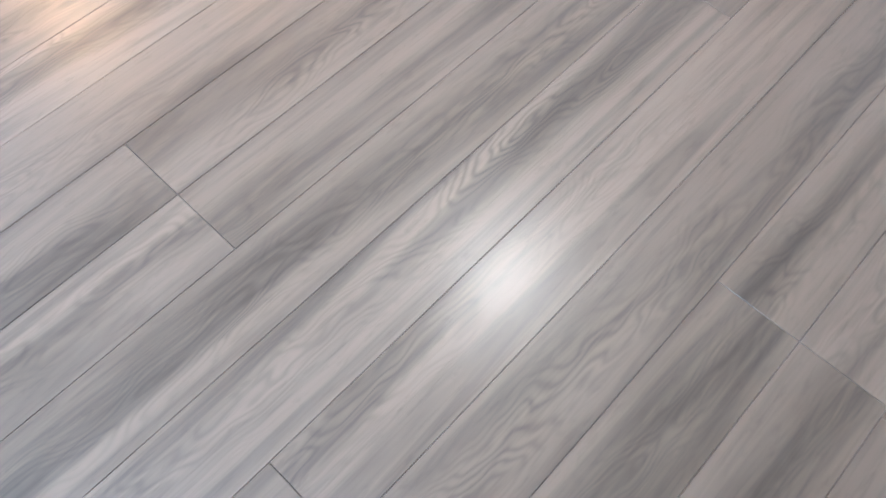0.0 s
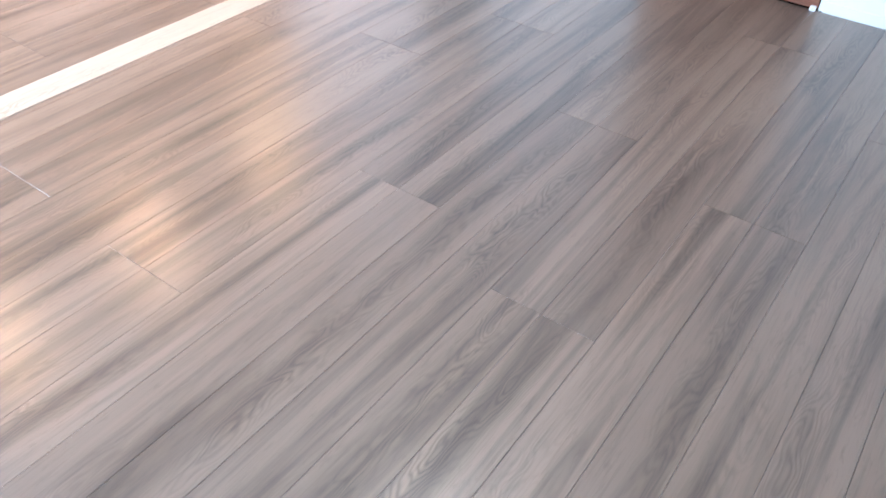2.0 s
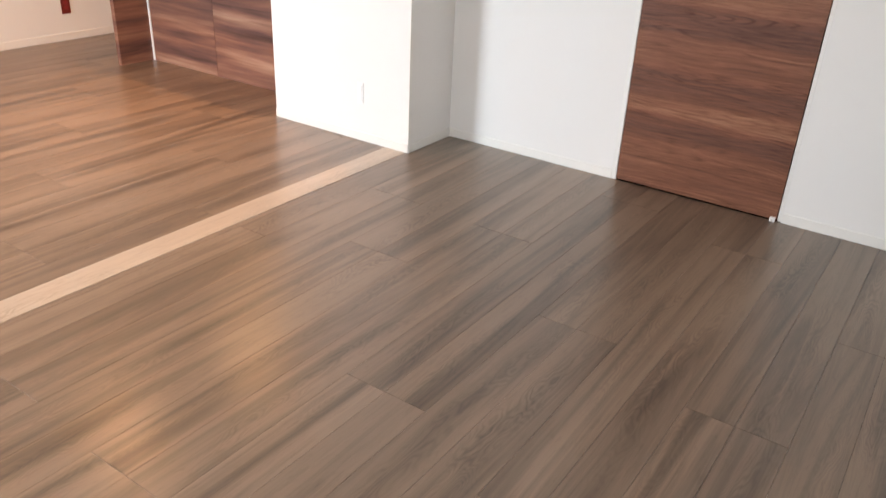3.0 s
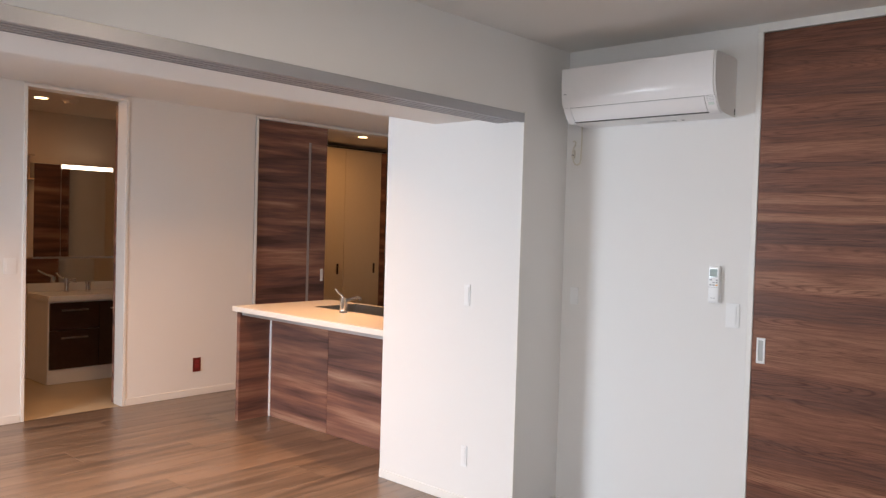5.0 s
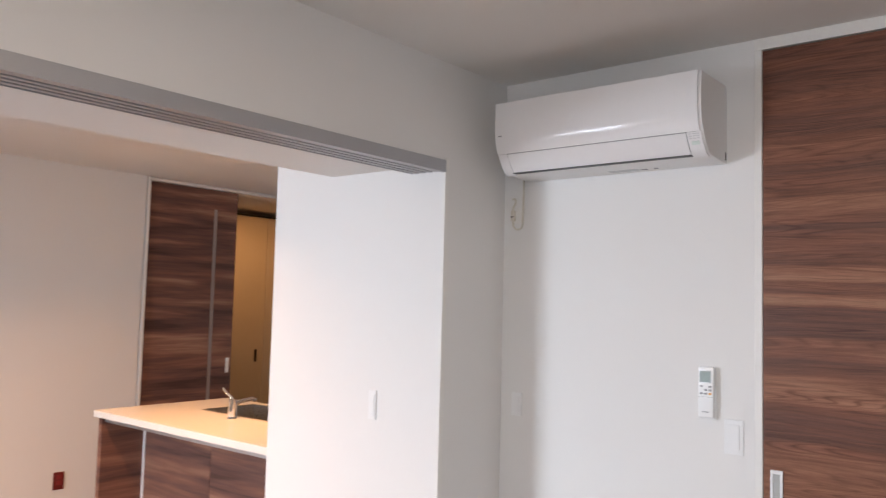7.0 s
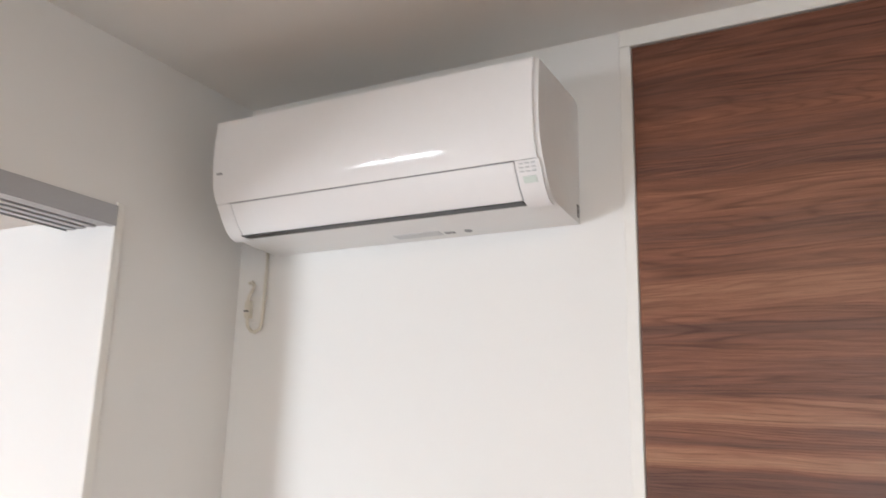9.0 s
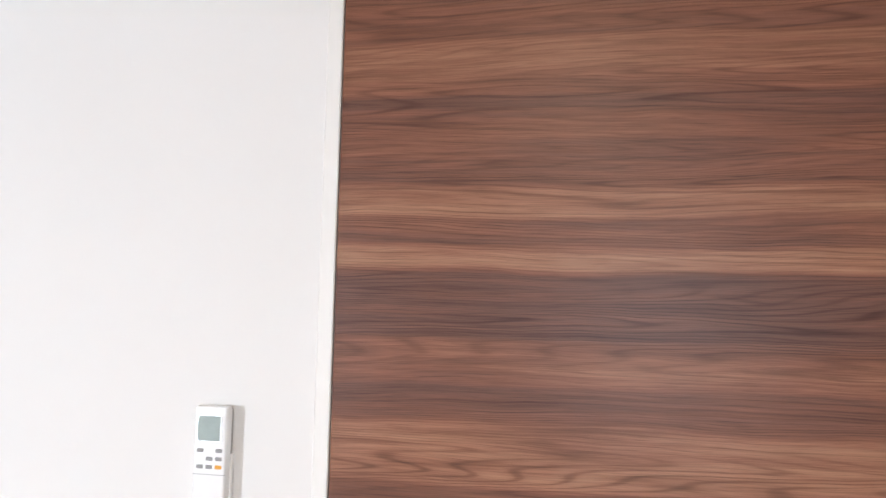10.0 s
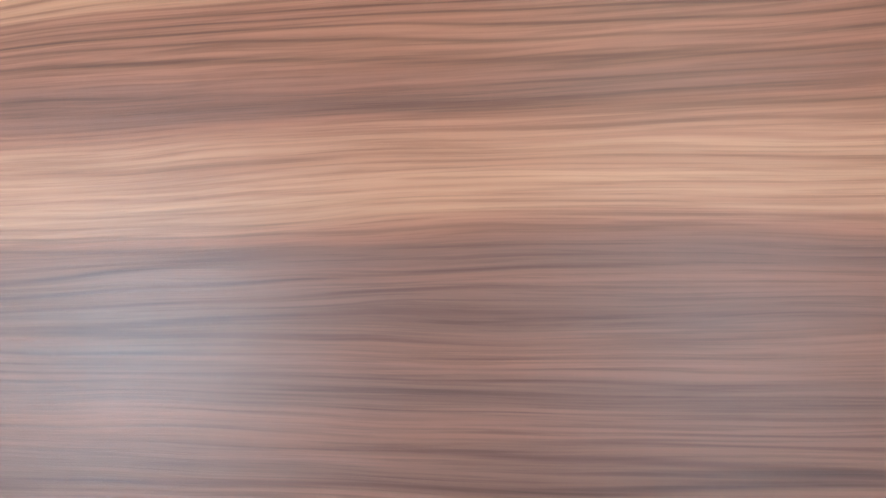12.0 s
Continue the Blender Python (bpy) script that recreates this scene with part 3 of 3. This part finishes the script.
part("cable", tube(bmesh.new(), pts, 0.0045), CORD, cord, "", True)
pts = [(0.055, -0.020, 2.000), (0.057, -0.020, 2.014), (0.066, -0.018, 2.028), (0.068, -0.016, 2.042), (0.060, -0.014, 2.052), (0.048, -0.012, 2.050)]
part("cable", tube(bmesh.new(), pts, 0.0042), CORD, cord, "", True)
part("plug", boxed(0.047, 0.063, -0.024, -0.006, 1.956, 2.002, 0.004), CORD, cord, "cream plug")
part("tie", boxed(0.048, 0.062, -0.0255, -0.0235, 1.972, 1.976), BLACK, cord)
settle(cord)


def switch_plate(name, x, y, z, w, h, normal, label, rockers=1):
    # normal "y": on a wall facing -y; "x": on a wall facing +x
    root = thing(name, label, "light switch", (x, y, z))
    m = pose(x, y, z) if normal == "y" else pose(x, y, z, 0, 0, 90)
    a = part("plate", boxed(-w / 2, w / 2, -0.006, 0.0, -h / 2, h / 2, 0.002), PLASTIC, root)
    for k in range(rockers):
        b = part("rocker", boxed(-w * 0.3, w * 0.3, -0.0095, -0.005, -h / 2 + 0.014 + k * (h - 0.028) / rockers,
                                 -h / 2 + 0.012 + (k + 1) * (h - 0.028) / rockers, 0.0015), PLASTIC, root, "white rocker")
    root.matrix_basis = m
    return root


switch_plate("light_switch", 0.979, 0, 1.169, 0.066, 0.118, "y", "white light switch below the remote control", 1)
switch_plate("light_switch", 0.082, 0, 1.192, 0.050, 0.095, "y", "white wall plate beside the room corner")
switch_plate("light_switch", -0.350, PANEL_Y, 1.180, 0.042, 0.118, "y", "white light switch on the wing wall")
switch_plate("wall_outlet", -0.340, PANEL_Y, 0.279, 0.042, 0.118, "y", "white wall outlet low on the wing wall", 2)
switch_plate("light_switch", FAR, -1.615, 1.173, 0.085, 0.120, "x", "white light switch beside the washroom doorway", 2)

# remote control in its holder
rem = thing("remote_control", "white air conditioner remote control in a wall holder", "remote control", (0.8900, 0, 1.22))
part("holder", boxed(0.8610, 0.9190, -0.010, 0, 1.222, 1.330, 0.003), PLASTIC, rem, "white wall holder")
part("body", boxed(0.8630, 0.9170, -0.029, -0.008, 1.228, 1.404, 0.005, 3), PLASTIC, rem, "", True)
part("screen_frame", boxed(0.8665, 0.9095, -0.0298, -0.0285, 1.348, 1.392, 0.0006, 1), ALU, rem)
part("screen", boxed(0.8695, 0.9065, -0.0306, -0.0292, 1.351, 1.389), LCD, rem, "grey-green display")
for r in range(3):
    for c in range(3):
        if (r, c) in ((0, 1), (1, 0)):
            continue
        bx, bz = 0.8745 + 0.0155 * c, 1.336 - 0.0125 * r
        mat = ORANGE if (r, c) == (2, 2) else GREYMARK
        part("button", boxed(bx - 0.0055, bx + 0.0055, -0.0302, -0.028, bz - 0.003, bz + 0.003, 0.001, 1), mat, rem, "orange button" if mat is ORANGE else "")
part("label_bar", boxed(0.8770, 0.9010, -0.0295, -0.028, 1.246, 1.249), GREYMARK, rem)
part("seam", boxed(0.8635, 0.9165, -0.0293, -0.028, 1.299, 1.2998), GREYMARK, rem)
settle(rem)

# flush ceiling light of the bedroom
cl = thing("ceiling_light", "round white flush ceiling light, switched on", "ceiling light", (*ROOM_LIGHT, CEIL_R - 0.06))
part("base", rod(bmesh.new(), (*ROOM_LIGHT, CEIL_R - 0.03), (*ROOM_LIGHT, CEIL_R), 0.15, n=40), PLASTIC, cl, "", True)
part("diffuser", rod(bmesh.new(), (*ROOM_LIGHT, CEIL_R - 0.056), (*ROOM_LIGHT, CEIL_R - 0.03), 0.13, 0.145, n=40), ROOMLENS, cl, "glowing white diffuser", True)
settle(cl)

# aluminium ceiling track of the sliding partition
track = thing("door_track", "aluminium ceiling track with four grooves along the beam", "door track", (-0.08, -2.5, 2.118), kind="structure")
part("fascia", box(boxed(0.0005, 0.006, SOUTH, PANEL_Y, 2.113, 2.160), -0.012, 0.0005, SOUTH, PANEL_Y, 2.113, 2.158), ALU_GREY, track)
part("bed", boxed(-0.165, -0.012, SOUTH, PANEL_Y, 2.156, 2.1615), ALU_DARK, track, "dark groove bottoms")
for k in range(5):
    xr = -0.0285 - 0.0345 * k
    part("rail", boxed(xr - 0.018 if k < 4 else -0.165, xr, SOUTH, PANEL_Y, 2.118, 2.156, 0.001, 1) if k < 4 else
         boxed(-0.169, -0.165, SOUTH, PANEL_Y, 2.118, 2.146), ALU_GREY, track)
settle(track)

# ---- windows ----


def window(name, x0, x1, zb, zt, n, label):
    root = thing(name, label, "window", ((x0 + x1) / 2, SOUTH, 0), kind="structure")
    y0, y1 = SOUTH - 0.13, SOUTH - 0.04
    bm = boxed(x0, x0 + 0.03, y0, y1, zb, zt)
    box(bm, x1 - 0.03, x1, y0, y1, zb, zt)
    box(bm, x0 + 0.03, x1 - 0.03, y0, y1, zt - 0.03, zt)
    box(bm, x0 + 0.03, x1 - 0.03, y0, y1, zb, zb + 0.03)
    part("window_frame", bm, ALU, root)
    w = (x1 - x0 - 0.06) / n
    for k in range(n):
        a, b = x0 + 0.03 + k * w, x0 + 0.03 + (k + 1) * w
        yy = y0 + 0.012 + 0.03 * (k % 2)
        bm = boxed(a, a + 0.035, yy, yy + 0.025, zb + 0.03, zt - 0.03)
        box(bm, b - 0.035, b, yy, yy + 0.025, zb + 0.03, zt - 0.03)
        box(bm, a + 0.035, b - 0.035, yy, yy + 0.025, zt - 0.08, zt - 0.03)
        box(bm, a + 0.035, b - 0.035, yy, yy + 0.025, zb + 0.03, zb + 0.09)
        sash = part("sash", bm, ALU, root)
        pane = part("pane", boxed(a + 0.035, b - 0.035, yy + 0.009, yy + 0.015, zb + 0.09, zt - 0.08), GLASS, sash, "clear glass pane")
        pane.visible_shadow = False
    settle(root)


window("window_1", 1.48, 2.30, 0.80, 2.12, 2, "two-leaf aluminium bedroom window")
window("window_2", -2.55, -1.5, 0.0, 2.08, 2, "tall two-leaf aluminium balcony window")

# ---- living room and kitchen ----


def downlight(x, y, z, label, group):
    root = thing("downlight", label, "downlight", (x, y, z), group)
    part("rim", rod(bmesh.new(), (x, y, z - 0.004), (x, y, z), 0.062, 0.066, n=32), PLASTIC, root, "white rim", True)
    part("lens", rod(bmesh.new(), (x, y, z - 0.008), (x, y, z - 0.003), 0.048, 0.05, n=32), WARMLENS, root, "glowing warm lens", True)
    settle(root)


for sx, sy in LDK_SPOTS:
    downlight(sx, sy, CEIL_L, "round warm downlight set in the living room ceiling", "living room downlights")
downlight(*BATH_SPOT, CEIL_L, "round warm downlight in the washroom ceiling", "")
downlight(*HALL_SPOT, CEIL_L, "round warm downlight in the hall ceiling", "")

CT = 0.890                                     # worktop height
CX0, CX1, CF, CB = -2.825, -0.16, -0.325, 0.66    # worktop's ends, front and back
SX0, SX1, SY0, SY1 = -2.42, -1.62, 0.18, 0.58     # the sink's hole
top = thing("kitchen_worktop", "pale stone worktop with an overhanging edge", "worktop", (-1.5, 0.17, CT - 0.04))
bm = bmesh.new()
wing = PANEL_Y + 0.122
box(bm, CX0, PANEL_X - 0.002, CF, wing, CT - 0.04, CT, 0.003)
box(bm, CX0, SX0, wing, CB, CT - 0.04, CT)
box(bm, SX1, CX1, wing, CB, CT - 0.04, CT)
box(bm, SX0, SX1, wing, SY0, CT - 0.04, CT)
box(bm, SX0, SX1, SY1, CB, CT - 0.04, CT)
part("slab", bm, STONE, top)
settle(top)
ISL = -0.030
isl = thing("kitchen_island", "walnut-clad kitchen counter base with an end panel", "kitchen counter", (-1.5, 0.2, 0))
part("front_panel", boxed(-2.715, -2.012, ISL, ISL + 0.018, 0, CT - 0.041, 0.0008, 1), WALNUT, isl, "walnut laminate front panel")
part("front_panel", boxed(-2.009, -0.16, ISL, ISL + 0.018, 0, CT - 0.041, 0.0008, 1), WALNUT, isl, "walnut laminate front panel")
part("corner_strip", boxed(-2.735, -2.716, ISL - 0.006, ISL + 0.02, 0, CT - 0.041, 0.001, 1), PLASTIC, isl, "white corner strip")
part("end_panel", boxed(-2.775, -2.736, CF + 0.012, 0.64, 0, CT - 0.041, 0.0008, 1), WALNUT, isl, "walnut laminate end panel")
part("carcass", boxed(-2.735, -0.16, ISL + 0.02, 0.60, 0.06, 0.62), TRIM, isl)
part("support_rail", boxed(-2.735, PANEL_X - 0.004, CF + 0.03, CF + 0.05, CT - 0.065, CT - 0.041), ALU, isl, "thin metal rail under the overhang")
settle(isl)
sink = thing("sink", "stainless steel kitchen sink set in the worktop", "sink", (-2.02, 0.38, CT - 0.2))
bm = boxed(SX0 - 0.012, SX1 + 0.012, SY0 - 0.012, SY0 + 0.004, CT, CT + 0.003)
box(bm, SX0 - 0.012, SX1 + 0.012, SY1 - 0.004, SY1 + 0.012, CT, CT + 0.003)
box(bm, SX0 - 0.012, SX0 + 0.004, SY0, SY1, CT, CT + 0.003)
box(bm, SX1 - 0.004, SX1 + 0.012, SY0, SY1, CT, CT + 0.003)
part("rim", bm, STEEL, sink)
bm = boxed(SX0, SX1, SY0, SY0 + 0.004, CT - 0.19, CT + 0.001)
box(bm, SX0, SX1, SY1 - 0.004, SY1, CT - 0.19, CT + 0.001)
box(bm, SX0, SX0 + 0.004, SY0, SY1, CT - 0.19, CT + 0.001)
box(bm, SX1 - 0.004, SX1, SY0, SY1, CT - 0.19, CT + 0.001)
box(bm, SX0, SX1, SY0, SY1, CT - 0.194, CT - 0.19)
part("basin", bm, STEEL, sink)
part("drain", rod(bmesh.new(), (-2.02, 0.38, CT - 0.19), (-2.02, 0.38, CT - 0.187), 0.055, n=24), BLACK, sink)
settle(sink)
tap = thing("faucet", "chrome single-lever kitchen faucet behind the sink", "faucet", (-2.0, 0.1, CT))
fx, fy = -2.0, 0.10
part("base", rod(bmesh.new(), (fx, fy, CT), (fx, fy, CT + 0.012), 0.030, 0.026, 24), CHROME, tap, "", True)
part("body", rod(bmesh.new(), (fx, fy, CT + 0.012), (fx, fy, CT + 0.112), 0.027, 0.025, 24), CHROME, tap, "", True)
part("spout", tube(bmesh.new(), [(fx, fy, CT + 0.075), (fx + 0.005, fy + 0.06, CT + 0.098), (fx + 0.01, fy + 0.13, CT + 0.108), (fx + 0.012, fy + 0.155, CT + 0.095)], 0.012, 14), CHROME, tap, "", True)
part("lever", tube(bmesh.new(), [(fx, fy, CT + 0.105), (fx - 0.012, fy - 0.004, CT + 0.122), (fx - 0.045, fy - 0.012, CT + 0.142), (fx - 0.075, fy - 0.02, CT + 0.172)], 0.0065, 12), CHROME, tap, "", True)
settle(tap)
out = thing("red_outlet", "dark maroon outlet plate on the white wall", "outlet", (FAR, -0.077, 0.273))
part("plate", boxed(FAR, FAR + 0.007, -0.115, -0.040, 0.212, 0.334, 0.002), MAROON, out)
for oz in (0.243, 0.283):
    part("socket", boxed(FAR + 0.006, FAR + 0.009, -0.097, -0.058, oz, oz + 0.032, 0.001, 1), RED, out)
settle(out)

# sliding kitchen door, half open
kd = thing("door_2", "walnut sliding kitchen door, half open, with a narrow glazed slit", "door", (FAR - 0.03, 0.93, 0), kind="structure")
KE = 1.353
bm = boxed(FAR - 0.056, FAR - 0.021, K0, 1.122, 0.006, KZ - 0.004)
box(bm, FAR - 0.056, FAR - 0.021, 1.158, KE, 0.006, KZ - 0.004)
box(bm, FAR - 0.056, FAR - 0.021, 1.122, 1.158, 2.345, KZ - 0.004)
box(bm, FAR - 0.056, FAR - 0.021, 1.122, 1.158, 0.006, 0.30)
part("panel", bm, WALNUT, kd)
part("glass_slit", boxed(FAR - 0.045, FAR - 0.028, 1.122, 1.158, 0.30, 2.345), FROST, kd, "narrow grey frosted slit")
part("handle", boxed(FAR - 0.021, FAR - 0.016, 1.298, 1.330, 0.965, 1.09, 0.002), PLASTIC, kd, "white recessed pull")
settle(kd)

# hall closet seen through the doorway
cl2 = thing("hall_closet", "cream two-leaf hall closet with dark handles", "closet", (HALLX, 2.3, 0))
part("body", boxed(HALLX - 0.375, HALLX - 0.022, 1.2, 3.46, 0.0, 2.50), TRIM, cl2)
for y0, y1 in ((1.25, 1.96), (1.964, 2.60), (2.604, 3.2)):
    leaf = part("door", boxed(HALLX - 0.02, HALLX, y0, y1, 0.02, 2.47, 0.0015, 1), CREAM, cl2)
    hy = y1 - 0.10
    part("handle", boxed(HALLX, HALLX + 0.022, hy - 0.008, hy + 0.008, 0.93, 1.06, 0.003), DARKWOOD, leaf, "dark brown bar handle")
# black strip above the leaves, painted shade of the open gap
part("top_gap_shade", boxed(HALLX - 0.018, HALLX - 0.004, 1.2, 3.4, 2.475, 2.495), BLACK, cl2)
part("side_frame", boxed(HALLX - 0.02, HALLX + 0.004, 3.202, 3.40, 0, 2.47), WALNUT, cl2, "walnut side panel")
settle(cl2)

# ---- washroom ----
bd = thing("door_3", "walnut sliding washroom door, slid open inside", "door", (FAR - W - 0.03, -0.42, 0), kind="structure")
part("panel", boxed(FAR - W - 0.046, FAR - W - 0.010, -0.752, -0.03, 0.006, 2.48, 0.001, 1), WALNUT, bd)
settle(bd)
VX, VY0, VY1 = -4.93, -0.885, 0.02
van = thing("vanity", "washroom vanity with dark gloss drawers and pale basin top", "vanity", (-5.17, -0.43, 0))
part("carcass", boxed(BATHX, VX - 0.02, VY0, VY1, 0.09, 0.765, 0.001, 1), TRIM, van)
part("plinth", boxed(BATHX, VX - 0.03, VY0 + 0.002, VY1 - 0.002, 0, 0.09), TRIM, van)
for y0, y1, z0, z1 in ((VY0 + 0.012, -0.424, 0.50, 0.752), (VY0 + 0.012, -0.424, 0.14, 0.496), (-0.420, VY1, 0.14, 0.752)):
    dr = part("drawer_front", boxed(VX - 0.02, VX, y0, y1, z0, z1, 0.0015, 1), DARKWOOD, van, "dark brown gloss front")
    a = y0 + 0.10
    part("handle", boxed(VX, VX + 0.022, a, a + 0.24, z1 - 0.075, z1 - 0.062, 0.003), STEEL, dr, "slim steel bar handle")
bas = part("basin_top", boxed(BATHX, VX + 0.02, VY0 - 0.012, VY1, 0.767, 0.82, 0.006), STONE, van, "pale moulded basin top")
part("backsplash", boxed(BATHX, BATHX + 0.02, VY0 - 0.012, VY1, 0.82, 0.90, 0.003), STONE, van)
settle(van)
vt = thing("vanity_faucet", "chrome faucet on the vanity top", "faucet", (-5.25, -0.62, 0.82))
part("body", rod(bmesh.new(), (-5.25, -0.60, 0.82), (-5.25, -0.60, 0.95), 0.024, 0.022, 20), CHROME, vt, "", True)
part("lever", tube(bmesh.new(), [(-5.25, -0.60, 0.95), (-5.22, -0.66, 0.97), (-5.19, -0.72, 1.01)], 0.010, 10), CHROME, vt, "", True)
part("spout", tube(bmesh.new(), [(-5.25, -0.60, 0.91), (-5.18, -0.58, 0.935), (-5.12, -0.57, 0.925)], 0.013, 12), CHROME, vt, "", True)
settle(vt)
cup = thing("vanity_handle_tap", "short chrome valve on the vanity top", "valve", (-5.24, -0.40, 0.82))
part("body", rod(bmesh.new(), (-5.24, -0.40, 0.82), (-5.24, -0.40, 0.90), 0.026, 0.024, 20), CHROME, cup, "", True)
part("cap", rod(bmesh.new(), (-5.24, -0.40, 0.90), (-5.24, -0.40, 0.92), 0.028, 0.022, 20), CHROME, cup, "", True)
settle(cup)
mc = thing("mirror_cabinet", "mirrored wall cabinet with a lit strip on top", "mirror", (-5.33, -0.45, 1.15))
part("box", boxed(BATHX, -5.285, -0.897, 0.05, 1.156, 2.04, 0.002, 1), AC_SIDE, mc)
for y0, y1 in ((-0.897, -0.655), (-0.652, -0.155), (-0.152, 0.05)):
    part("mirror_door", boxed(-5.284, -5.279, y0, y1, 1.160, 2.0 if y0 == -0.652 else 2.036), MIRROR, mc, "mirrored door")
part("light_strip", boxed(-5.283, -5.262, -0.645, -0.160, 2.004, 2.040, 0.004), COOLBAR, mc, "glowing white light strip")
part("bottom_edge", boxed(-5.30, -5.272, -0.899, 0.05, 1.142, 1.155), ALU, mc)
settle(mc)
part_back = thing("splash_panel", "glossy panel between basin and mirror", "panel", (BATHX, -0.43, 0.9), kind="structure")
part("panel", boxed(BATHX, BATHX + 0.008, -0.925, 0.02, 0.902, 1.140), MIRROR, part_back)
settle(part_back)
det = thing("ceiling_vent", "small round beige vent in the washroom ceiling", "ceiling vent", (-4.43, -0.93, CEIL_L))
part("rim", rod(bmesh.new(), (-4.43, -0.93, CEIL_L - 0.012), (-4.43, -0.93, CEIL_L), 0.062, 0.070, n=28), BEIGE, det, "", True)
part("disc", rod(bmesh.new(), (-4.43, -0.93, CEIL_L - 0.032), (-4.43, -0.93, CEIL_L - 0.012), 0.040, 0.050, n=28), BEIGE, det, "", True)
settle(det)
sh = thing("wall_shelf", "small pale wooden wall shelf beside the mirror", "shelf", (-5.34, -1.02, 1.9))
part("board", boxed(BATHX, -5.26, -1.10, -0.900, 1.878, 1.896, 0.001, 1), SILL, sh)
part("board", boxed(BATHX, -5.26, -1.10, -0.900, 2.098, 2.116, 0.001, 1), SILL, sh)
part("side", boxed(BATHX, -5.29, -0.945, -0.930, 1.896, 2.098), SILL, sh)
part("bracket", boxed(BATHX, BATHX + 0.015, -0.975, -0.960, 1.800, 1.878), SILL, sh)
part("bracket", boxed(BATHX, BATHX + 0.015, -0.975, -0.960, 2.030, 2.098), SILL, sh)
settle(sh)

# ---- floor boards ----
ENDS = {0: -3.415, -1: -2.194, -2: -2.90, -3: -1.46, 1: -2.391, 2: -3.609, 3: -2.902}
lay_boards(ROOMFLOOR, 1.42, -0.012, 3.4, SOUTH, 0.0, ENDS)
lay_boards(LDKFLOOR, 1.42 - BW, FAR - 0.02, -0.158, SOUTH, NORTH_K, {})
